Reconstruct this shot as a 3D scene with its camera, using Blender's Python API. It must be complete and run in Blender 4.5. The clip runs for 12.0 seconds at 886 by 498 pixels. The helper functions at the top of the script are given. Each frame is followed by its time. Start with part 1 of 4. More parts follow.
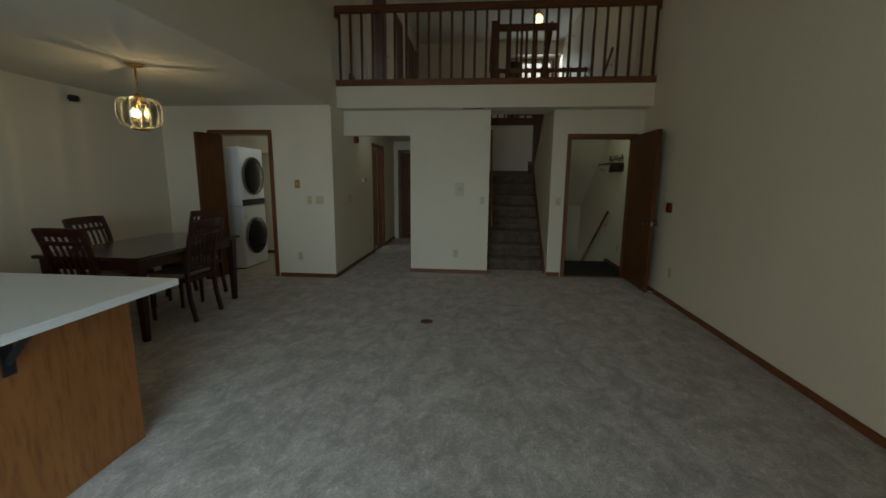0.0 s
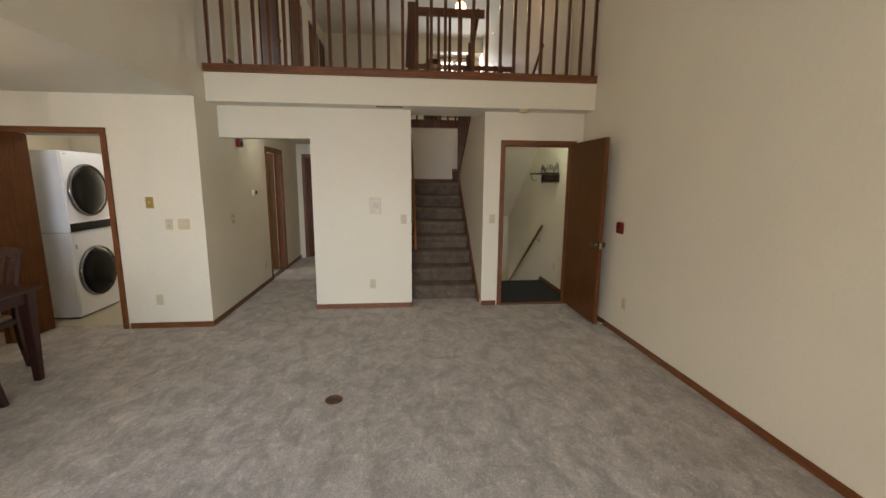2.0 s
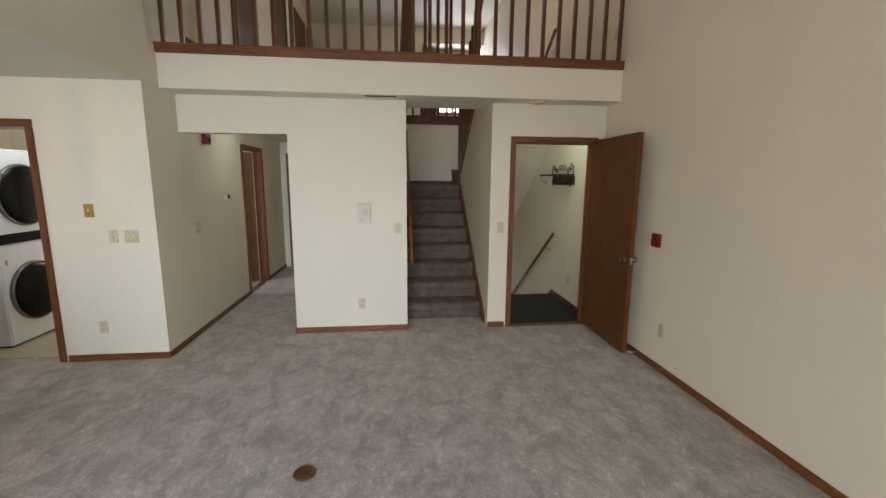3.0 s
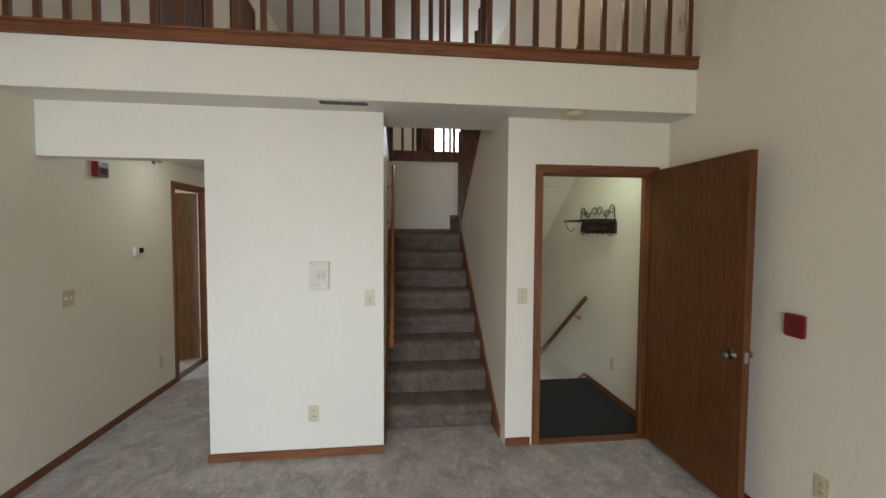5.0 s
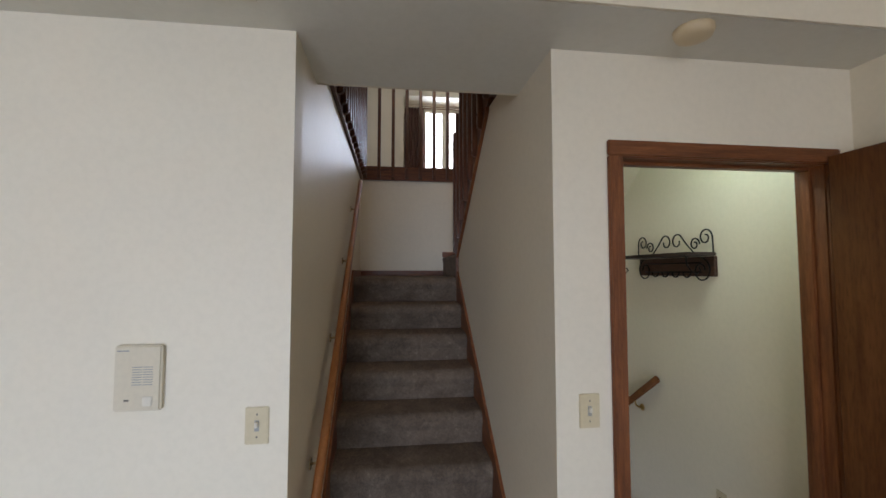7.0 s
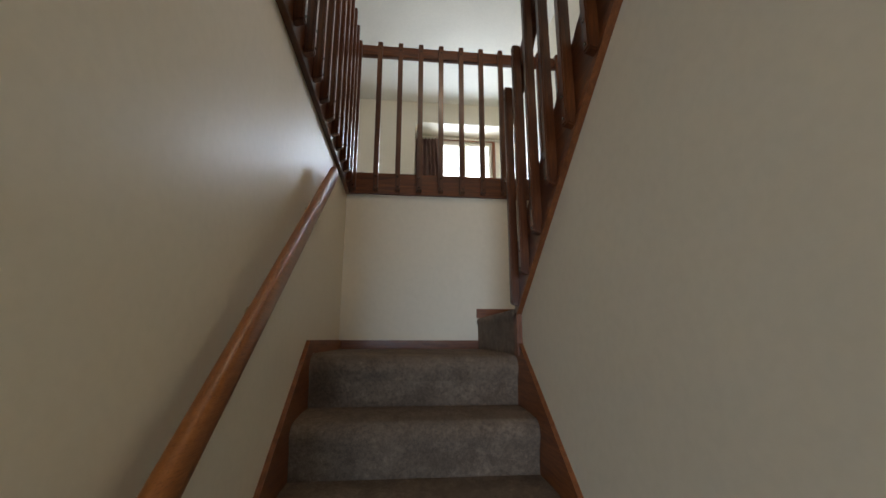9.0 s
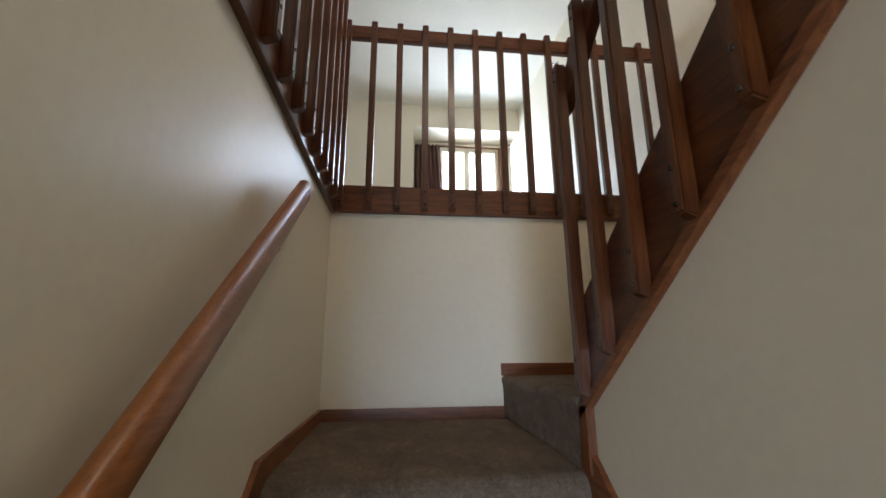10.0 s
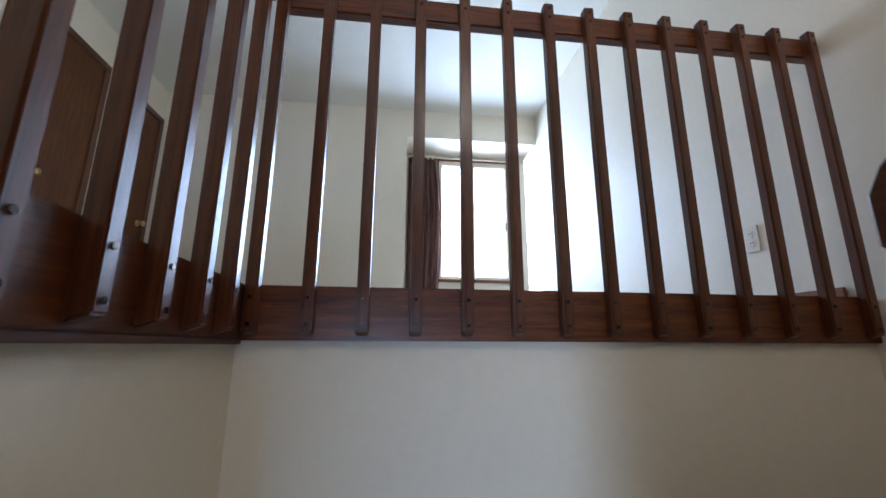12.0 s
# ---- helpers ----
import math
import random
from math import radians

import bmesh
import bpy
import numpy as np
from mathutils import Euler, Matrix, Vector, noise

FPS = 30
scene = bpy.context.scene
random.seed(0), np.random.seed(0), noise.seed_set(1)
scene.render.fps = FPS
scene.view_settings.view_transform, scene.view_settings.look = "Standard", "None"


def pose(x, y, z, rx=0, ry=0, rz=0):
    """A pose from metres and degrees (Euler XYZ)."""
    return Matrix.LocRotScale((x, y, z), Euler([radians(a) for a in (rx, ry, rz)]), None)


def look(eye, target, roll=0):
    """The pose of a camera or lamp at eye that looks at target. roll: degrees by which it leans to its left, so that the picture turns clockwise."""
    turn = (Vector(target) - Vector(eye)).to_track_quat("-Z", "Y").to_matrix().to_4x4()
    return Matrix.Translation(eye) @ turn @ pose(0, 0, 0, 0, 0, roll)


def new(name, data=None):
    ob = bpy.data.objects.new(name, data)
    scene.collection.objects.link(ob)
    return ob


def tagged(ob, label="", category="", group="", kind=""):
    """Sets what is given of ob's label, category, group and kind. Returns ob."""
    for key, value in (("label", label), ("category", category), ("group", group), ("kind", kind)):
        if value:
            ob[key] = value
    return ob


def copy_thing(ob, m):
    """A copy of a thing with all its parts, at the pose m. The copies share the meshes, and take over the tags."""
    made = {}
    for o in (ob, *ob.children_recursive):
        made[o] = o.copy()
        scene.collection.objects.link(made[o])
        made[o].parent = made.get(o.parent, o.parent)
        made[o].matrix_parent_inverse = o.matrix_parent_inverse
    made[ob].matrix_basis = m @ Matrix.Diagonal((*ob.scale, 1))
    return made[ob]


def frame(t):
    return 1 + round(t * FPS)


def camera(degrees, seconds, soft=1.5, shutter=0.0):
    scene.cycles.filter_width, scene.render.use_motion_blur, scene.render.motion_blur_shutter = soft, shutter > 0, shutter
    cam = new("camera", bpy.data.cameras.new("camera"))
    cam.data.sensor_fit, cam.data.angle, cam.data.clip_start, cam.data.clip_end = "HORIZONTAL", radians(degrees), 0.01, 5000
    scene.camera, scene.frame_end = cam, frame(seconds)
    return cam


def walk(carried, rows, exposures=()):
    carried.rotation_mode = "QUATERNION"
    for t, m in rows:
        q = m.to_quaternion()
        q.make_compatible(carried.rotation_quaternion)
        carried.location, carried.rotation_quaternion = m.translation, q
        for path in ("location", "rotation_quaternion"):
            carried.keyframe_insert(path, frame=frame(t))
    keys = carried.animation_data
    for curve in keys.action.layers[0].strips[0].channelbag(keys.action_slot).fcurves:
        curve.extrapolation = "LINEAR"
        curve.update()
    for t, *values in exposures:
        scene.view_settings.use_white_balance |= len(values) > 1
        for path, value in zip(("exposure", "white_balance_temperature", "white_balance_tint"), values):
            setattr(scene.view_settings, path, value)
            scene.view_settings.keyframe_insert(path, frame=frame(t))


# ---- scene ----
cam = camera(94.1, 12.0, shutter=0.2)
# seconds, eye, target, roll
EXPOSURES = [(0.0, -2.47, 7500, 5), (0.5, -1.7, 7500, 7), (1.0, -1.3, 8000, 15), (1.5, -0.96, 8700, 20), (2.2, -0.55, 7900, 22), (3.0, -0.46, 7350, 21), (5.0, -0.32, 6850, 18), (7.5, -0.41, 6650, 22), (9.5, 0.27, 6600, 14), (10.5, 0.5, 6000, 15.5), (12.0, 0.45, 5350, 16)]
PATH = [
    (0, (0.711, 0.45, 1.442), (0.53, 2.413, 1.104), 0.5),
    (0.5, (0.757, 0.715, 1.445), (0.81, 2.687, 1.115), 0.5),
    (1, (0.765, 0.998, 1.534), (0.936, 2.962, 1.199), 0.5),
    (1.5, (0.728, 1.26, 1.586), (0.924, 3.222, 1.253), 0.4),
    (2, (0.682, 1.577, 1.596), (0.885, 3.539, 1.266), 0.4),
    (2.5, (0.706, 1.931, 1.617), (0.923, 3.891, 1.28), 0.4),
    (3, (0.706, 2.306, 1.617), (0.929, 4.266, 1.29), 0.4),
    (3.2, (0.706, 2.449, 1.628), (0.933, 4.41, 1.307), 0.3),
    (4.8, (0.87, 3.586, 1.611), (1.097, 5.569, 1.491), 0.2),
    (5, (0.893, 3.733, 1.604), (1.126, 5.717, 1.51), 0.3),
    (5.5, (0.984, 4.103, 1.605), (1.221, 6.089, 1.57), 0.2),
    (6, (1.052, 4.486, 1.6), (1.293, 6.471, 1.612), 0.2),
    (6.5, (1.119, 4.869, 1.594), (1.352, 6.855, 1.652), 0.1),
    (7, (1.135, 5.262, 1.605), (1.385, 7.243, 1.713), -0.0),
    (7.5, (1.142, 5.653, 1.625), (1.378, 7.633, 1.782), 0.0),
    (9.3, (1.19, 7.165, 1.618), (1.389, 9.104, 2.062), 0.1),
    (9.5, (1.172, 7.262, 1.71), (1.389, 9.204, 2.143), 0.0),
    (10, (1.157, 7.568, 1.889), (1.378, 9.498, 2.353), -0.3),
    (10.5, (1.148, 7.80, 2.048), (1.36, 9.735, 2.515), -0.2),
    (11, (1.158, 8.034, 2.223), (1.395, 9.962, 2.696), 0.0),
    (11.5, (1.187, 8.247, 2.404), (1.434, 10.178, 2.862), 0.0),
    (12, (1.227, 8.451, 2.557), (1.467, 10.384, 3.012), 0.2),
]
walk(cam, [(t, look(eye, target, roll)) for t, eye, target, roll in PATH], EXPOSURES)

# ---- light ----
world = bpy.data.worlds.new("sky")
scene.world = world
world.use_nodes = True
wn = world.node_tree.nodes
sky = wn.new("ShaderNodeTexSky")
sky.sky_type, sky.sun_disc = "NISHITA", False
sky.sun_elevation, sky.sun_rotation = radians(48), radians(200)
wn["Background"].inputs["Strength"].default_value = 0.12
world.node_tree.links.new(sky.outputs[0], wn["Background"].inputs["Color"])


def area_light(name, m, sx, sy, watts, color):
    d = bpy.data.lights.new(name, "AREA")
    d.shape, d.size, d.size_y, d.energy, d.color = "RECTANGLE", sx, sy, watts, color
    ob = new(name, d)
    ob.matrix_world = m
    return ob


def bulb_light(name, p, watts, color, radius=0.04):
    d = bpy.data.lights.new(name, "POINT")
    d.energy, d.color, d.shadow_soft_size = watts, color, radius
    ob = new(name, d)
    ob.location = p
    return ob


DAY = (0.80, 0.90, 1.0)
WARM = (1.0, 0.66, 0.36)
# daylight through unseen glazing supposed behind the walk's start, and through the loft's window
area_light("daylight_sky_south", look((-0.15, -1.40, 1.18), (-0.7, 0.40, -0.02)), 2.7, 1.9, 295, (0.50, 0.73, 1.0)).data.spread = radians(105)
# second lamp in that opening, added to fill the tall right wall
area_light("south_fill", look((-0.85, -1.39, 1.18), (0.75, 0.75, 1.25)), 3.3, 1.9, 138, (0.74, 0.84, 0.92)).data.spread = radians(140)
area_light("daylight_loft", look((2.17, 13.0, 4.0), (2.15, 5.0, 3.2)), 0.8, 1.35, 44, (0.62, 0.80, 1.0)).data.spread = radians(155)

# ---- materials ----


def material(name):
    m = bpy.data.materials.new(name)
    m.use_nodes = True
    nt = m.node_tree
    return m, nt, nt.nodes["Principled BSDF"]


def noise_node(nt, scale, detail=4.0, rough=0.6, stretch=(1, 1, 1), distortion=0.0):
    tc = nt.nodes.new("ShaderNodeTexCoord")
    mp = nt.nodes.new("ShaderNodeMapping")
    mp.inputs["Scale"].default_value = stretch
    nt.links.new(tc.outputs["Object"], mp.inputs["Vector"])
    n = nt.nodes.new("ShaderNodeTexNoise")
    n.inputs["Scale"].default_value, n.inputs["Detail"].default_value = scale, detail
    n.inputs["Roughness"].default_value, n.inputs["Distortion"].default_value = rough, distortion
    nt.links.new(mp.outputs["Vector"], n.inputs["Vector"])
    return n


def ramp_node(nt, source, c0, c1, p0=0.3, p1=0.7):
    r = nt.nodes.new("ShaderNodeValToRGB")
    r.color_ramp.elements[0].position, r.color_ramp.elements[1].position = p0, p1
    r.color_ramp.elements[0].color, r.color_ramp.elements[1].color = (*c0, 1), (*c1, 1)
    nt.links.new(source, r.inputs["Fac"])
    return r


def mix_node(nt, a, b, fac, kind="MIX"):
    x = nt.nodes.new("ShaderNodeMix")
    x.data_type, x.blend_type = "RGBA", kind
    if isinstance(fac, float):
        x.inputs[0].default_value = fac
    else:
        nt.links.new(fac, x.inputs[0])
    nt.links.new(a, x.inputs[6])
    nt.links.new(b, x.inputs[7])
    return x.outputs[2]


def bump_node(nt, bsdf, source, strength, distance):
    b = nt.nodes.new("ShaderNodeBump")
    b.inputs["Strength"].default_value, b.inputs["Distance"].default_value = strength, distance
    nt.links.new(source, b.inputs["Height"])
    nt.links.new(b.outputs["Normal"], bsdf.inputs["Normal"])


def plain(name, color, rough=0.5, metal=0.0, vary=0.06, scale=12.0, bump=0.0, coat=0.0):
    """A surface of one colour with faint blotches and fine relief."""
    m, nt, b = material(name)
    n = noise_node(nt, scale, 5)
    lo = [c * (1 - vary) for c in color]
    hi = [min(1, c * (1 + vary)) for c in color]
    nt.links.new(ramp_node(nt, n.outputs["Fac"], lo, hi).outputs["Color"], b.inputs["Base Color"])
    b.inputs["Roughness"].default_value, b.inputs["Metallic"].default_value = rough, metal
    b.inputs["Coat Weight"].default_value = coat
    if bump:
        bump_node(nt, b, noise_node(nt, scale * 25, 2).outputs["Fac"], bump, 0.002)
    return m


def paint(name, color, rough=0.55, relief=0.12):
    """Rolled wall paint: faint roller stipple, broad unevenness."""
    m, nt, b = material(name)
    broad = noise_node(nt, 1.3, 4, 0.55)
    c = ramp_node(nt, broad.outputs["Fac"], [v * 0.965 for v in color], [min(1, v * 1.02) for v in color])
    fine = noise_node(nt, 38, 3)
    f = ramp_node(nt, fine.outputs["Fac"], (0.97, 0.97, 0.965), (1, 1, 1), 0.35, 0.6)
    nt.links.new(mix_node(nt, c.outputs["Color"], f.outputs["Color"], 1.0, "MULTIPLY"), b.inputs["Base Color"])
    b.inputs["Roughness"].default_value = rough
    bump_node(nt, b, noise_node(nt, 220, 3, 0.7).outputs["Fac"], relief, 0.0015)
    return m


def wood(name, dark, light, axis, rough=0.42, coat=0.06, scale=9.0, across=7.0):
    """Stained oak: long dark pores along one axis, slow colour drift, thin varnish."""
    m, nt, b = material(name)
    s = [across, across, across]
    s["xyz".index(axis)] = 0.45
    grain = noise_node(nt, scale, 7, 0.65, s, 0.6)
    s2 = [v * 6 for v in s]
    pores = noise_node(nt, scale, 4, 0.7, s2, 0.0)
    drift = noise_node(nt, 2.1, 3)
    base = ramp_node(nt, grain.outputs["Fac"], dark, light, 0.34, 0.66)
    pr = ramp_node(nt, pores.outputs["Fac"], (0.66, 0.62, 0.6), (1, 1, 1), 0.36, 0.5)
    dr = ramp_node(nt, drift.outputs["Fac"], (0.82, 0.8, 0.78), (1.0, 1.0, 1.0), 0.3, 0.7)
    oi = nt.nodes.new("ShaderNodeObjectInfo")
    tone = ramp_node(nt, oi.outputs["Random"], (0.84, 0.82, 0.8), (1, 1, 1), 0.0, 1.0)
    col = mix_node(nt, base.outputs["Color"], pr.outputs["Color"], 1.0, "MULTIPLY")
    col = mix_node(nt, col, dr.outputs["Color"], 1.0, "MULTIPLY")
    col = mix_node(nt, col, tone.outputs["Color"], 1.0, "MULTIPLY")
    nt.links.new(col, b.inputs["Base Color"])
    b.inputs["Roughness"].default_value, b.inputs["Coat Weight"].default_value = rough, coat
    b.inputs["Coat Roughness"].default_value = 0.2
    bump_node(nt, b, pores.outputs["Fac"], 0.15, 0.001)
    return m


def carpet(name, dark, light, worn):
    """Cut-pile carpet: tufts, brushed patches a hand wide, broad traffic wear."""
    m, nt, b = material(name)
    patch = noise_node(nt, 5.4, 8, 0.70, (1.1, 0.75, 1.0), 0.5)
    speck = noise_node(nt, 26.0, 7, 0.74, (1.0, 0.6, 1.0), 0.2)
    broad = noise_node(nt, 0.9, 3, 0.5)
    tuft = noise_node(nt, 330, 3, 0.7)
    mid = noise_node(nt, 75, 4, 0.75)
    c = ramp_node(nt, patch.outputs["Fac"], dark, light, 0.40, 0.60)
    w = ramp_node(nt, broad.outputs["Fac"], worn, (1, 1, 1), 0.3, 0.62)
    t = ramp_node(nt, tuft.outputs["Fac"], (0.55, 0.54, 0.52), (1.15, 1.15, 1.15), 0.32, 0.66)
    g = ramp_node(nt, mid.outputs["Fac"], (0.62, 0.61, 0.6), (1.2, 1.2, 1.2), 0.3, 0.7)
    col = mix_node(nt, c.outputs["Color"], w.outputs["Color"], 1.0, "MULTIPLY")
    col = mix_node(nt, col, t.outputs["Color"], 1.0, "MULTIPLY")
    k = ramp_node(nt, speck.outputs["Fac"], (0.94, 0.94, 0.94), (1.55, 1.56, 1.58), 0.50, 0.76)
    col = mix_node(nt, col, g.outputs["Color"], 1.0, "MULTIPLY")
    col = mix_node(nt, col, k.outputs["Color"], 1.0, "MULTIPLY")
    nt.links.new(col, b.inputs["Base Color"])
    b.inputs["Roughness"].default_value = 0.95
    b.inputs["Sheen Tint"].default_value = (*light, 1)
    b.inputs["Sheen Weight"].default_value, b.inputs["Sheen Roughness"].default_value = 0.45, 0.5
    bump_node(nt, b, mix_node(nt, tuft.outputs["Color"], mid.outputs["Color"], 0.5), 0.9, 0.01)
    return m


WALL = paint("wall_paint", (0.80, 0.722, 0.575))
SHINY = paint("stair_wall_paint", (0.80, 0.722, 0.575), 0.44, 0.08)
CEIL = paint("ceiling_paint", (0.77, 0.735, 0.64), 0.8, 0.5)
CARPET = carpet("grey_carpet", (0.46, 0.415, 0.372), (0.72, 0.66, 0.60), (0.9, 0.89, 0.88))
# stairs' browner carpet, darkened further to hold the stairwell's dim light
DIM_STAIR_CARPET = carpet("dim_stair_carpet", (0.150, 0.107, 0.076), (0.232, 0.170, 0.123), (0.9, 0.89, 0.88))
TRIM_X = wood("oak_trim_x", (0.15, 0.042, 0.011), (0.32, 0.108, 0.032), "x")
TRIM_Y = wood("oak_trim_y", (0.15, 0.042, 0.011), (0.32, 0.108, 0.032), "y")
TRIM_Z = wood("oak_trim_z", (0.15, 0.042, 0.011), (0.32, 0.108, 0.032), "z")
RAIL_X = wood("rail_oak_x", (0.080, 0.019, 0.004), (0.25, 0.074, 0.017), "x", 0.33, 0.16)
RAIL_Y = wood("rail_oak_y", (0.068, 0.0175, 0.004), (0.18, 0.054, 0.0125), "y", 0.33, 0.16)
RAIL_Z = wood("rail_oak_z", (0.068, 0.0175, 0.004), (0.18, 0.054, 0.0125), "z", 0.33, 0.16)
DOOR = wood("walnut_door_veneer", (0.115, 0.040, 0.012), (0.18, 0.066, 0.020), "z", 0.42, 0.06, 7.0, 5.0)
DOOR.node_tree.nodes["Principled BSDF"].inputs["Specular IOR Level"].default_value = 0.2
OAK_DOOR = wood("oak_door_veneer", (0.2, 0.098, 0.036), (0.34, 0.18, 0.07), "z", 0.4, 0.1, 7.0, 5.0)
CABINET = wood("oak_cabinet_panel", (0.36, 0.13, 0.034), (0.43, 0.168, 0.048), "z", 0.45, 0.05, 2.2, 4.0)
ESPRESSO = wood("espresso_wood", (0.03, 0.006, 0.004), (0.07, 0.015, 0.009), "z", 0.4, 0.05)
LAMINATE = plain("white_laminate", (0.86, 0.85, 0.82), 0.32, 0, 0.04, 40)
ENAMEL = plain("white_enamel", (0.80, 0.81, 0.83), 0.25, 0, 0.02, 6, 0, 0.3)
BLACK_GLASS = plain("black_glass", (0.004, 0.004, 0.005), 0.22, 0, 0.1, 5, 0, 0.0)
BLACK_GLASS.node_tree.nodes["Principled BSDF"].inputs["Specular IOR Level"].default_value = 0.2
BLACK = plain("black_plastic", (0.012, 0.012, 0.013), 0.4)
CHROME = plain("chrome", (0.62, 0.62, 0.63), 0.16, 1.0, 0.05, 30)
DARK_CHROME = plain("dark_chrome", (0.22, 0.22, 0.23), 0.2, 1.0, 0.05, 30)
NICKEL = plain("dark_nickel", (0.2, 0.18, 0.16), 0.28, 1.0, 0.1, 30)
BRASS = plain("brass", (0.62, 0.42, 0.16), 0.28, 1.0, 0.1, 30)
PALE_BRASS = plain("pale_brass", (0.72, 0.62, 0.42), 0.25, 1.0, 0.1, 30)
CREAM_CASE = plain("cream_plastic", (0.66, 0.58, 0.43), 0.45, 0, 0.04, 60)
IVORY = plain("ivory_plastic", (0.62, 0.52, 0.33), 0.4, 0, 0.04, 60)
OFFWHITE = plain("off_white_plastic", (0.72, 0.66, 0.54), 0.42, 0, 0.04, 60)
RED = plain("red_plastic", (0.18, 0.006, 0.008), 0.35, 0, 0.06, 60)
IRON = plain("black_iron", (0.012, 0.011, 0.01), 0.45, 0.6, 0.2, 80, 0.3)
MAT = plain("charcoal_entry_carpet", (0.028, 0.029, 0.03), 0.95, 0, 0.35, 90, 0.8)
VINYL = plain("beige_vinyl", (0.50, 0.44, 0.31), 0.4, 0, 0.12, 25)
STEEL = plain("steel_bolt", (0.42, 0.40, 0.38), 0.35, 1.0, 0.1, 60)
GREY_GRILLE = plain("grey_grille", (0.34, 0.33, 0.30), 0.5, 0.3, 0.08, 40)
# slat colour holds the shade of the white register's open slots
VENT_SLAT = plain("shaded_vent_slat", (0.13, 0.12, 0.105), 0.6, 0.2, 0.1, 40)
DARK_SLOT = plain("dark_void", (0.02, 0.02, 0.02), 0.9)
CURTAIN = wood("brown_striped_curtain", (0.15, 0.055, 0.038), (0.42, 0.26, 0.21), "z", 0.92, 0.0, 4.0, 6.0)
SEAT = plain("tan_upholstery", (0.30, 0.21, 0.14), 0.85, 0, 0.15, 60, 0.4)
TOE = plain("dark_toe_kick", (0.03, 0.022, 0.018), 0.7)


def glowing(name, color, strength):
    m, nt, b = material(name)
    b.inputs["Base Color"].default_value = (*color, 1)
    b.inputs["Emission Color"].default_value = (*color, 1)
    b.inputs["Emission Strength"].default_value = strength
    return m


def glass(name, color, gloss):
    """A thin pane: mostly clear, with a mirror-like sheen."""
    m, nt, b = material(name)
    clear, shine = (nt.nodes.new("ShaderNodeBsdf" + k) for k in ("Transparent", "Glossy"))
    mix = nt.nodes.new("ShaderNodeMixShader")
    clear.inputs["Color"].default_value = (*color, 1)
    shine.inputs["Roughness"].default_value = 0.03
    mix.inputs[0].default_value = gloss
    nt.links.new(clear.outputs[0], mix.inputs[1])
    nt.links.new(shine.outputs[0], mix.inputs[2])
    nt.links.new(mix.outputs[0], nt.nodes["Material Output"].inputs["Surface"])
    nt.nodes.remove(b)
    return m


GLASS_EDGE = plain("pale_glass_edge", (0.26, 0.26, 0.21), 0.12, 0, 0.05, 40)
BULB = glowing("lit_bulb", (1.0, 0.72, 0.42), 14.0)
BULB_COOL = glowing("lit_diffuser", (1.0, 0.95, 0.85), 6.0)
GLASS = glass("clear_glass", (0.72, 0.72, 0.66), 0.24)
PANE = glass("window_pane", (0.97, 0.98, 0.98), 0.05)
HAZE = glowing("bright_overcast", (0.93, 0.97, 1.0), 5.0)

# ---- building blocks ----


def box(bm, x0, x1, y0, y1, z0, z1):
    vs = [bm.verts.new((x, y, z)) for x in (x0, x1) for y in (y0, y1) for z in (z0, z1)]
    for f in ((0, 1, 3, 2), (4, 6, 7, 5), (0, 4, 5, 1), (2, 3, 7, 6), (0, 2, 6, 4), (1, 5, 7, 3)):
        bm.faces.new([vs[i] for i in f])
    return vs


def bevelled(bm, width=0.004, segments=2):
    bmesh.ops.recalc_face_normals(bm, faces=bm.faces)
    edges = [e for e in bm.edges if len(e.link_faces) == 2 and e.calc_face_angle(0) > 0.6]
    bmesh.ops.bevel(bm, geom=edges, offset=width, segments=segments, affect="EDGES", clamp_overlap=True)
    return bm


def prism(bm, points, axis, a, b):
    """A polygon given in the other two axes (in xyz order), pushed along axis from a to b."""
    n = "xyz".index(axis)

    def at(p, v):
        q = list(p)
        q.insert(n, v)
        return bm.verts.new(q)

    low, high = [at(p, a) for p in points], [at(p, b) for p in points]
    bm.faces.new(low)
    bm.faces.new(high[::-1])
    for i in range(len(points)):
        j = (i + 1) % len(points)
        bm.faces.new((low[i], high[i], high[j], low[j]))
    bmesh.ops.recalc_face_normals(bm, faces=bm.faces)
    return bm


def rod(bm, p, q, r0, r1=None, sides=12):
    p, q = Vector(p), Vector(q)
    r1 = r0 if r1 is None else r1
    turn = (q - p).to_track_quat("Z", "Y").to_matrix()
    rings = []
    for c, r in ((p, r0), (q, r1)):
        rings.append([bm.verts.new(c + turn @ Vector((r * math.cos(2 * math.pi * i / sides), r * math.sin(2 * math.pi * i / sides), 0))) for i in range(sides)])
    for i in range(sides):
        j = (i + 1) % sides
        bm.faces.new((rings[0][i], rings[0][j], rings[1][j], rings[1][i])).smooth = True
    bm.faces.new(rings[0][::-1])
    bm.faces.new(rings[1])


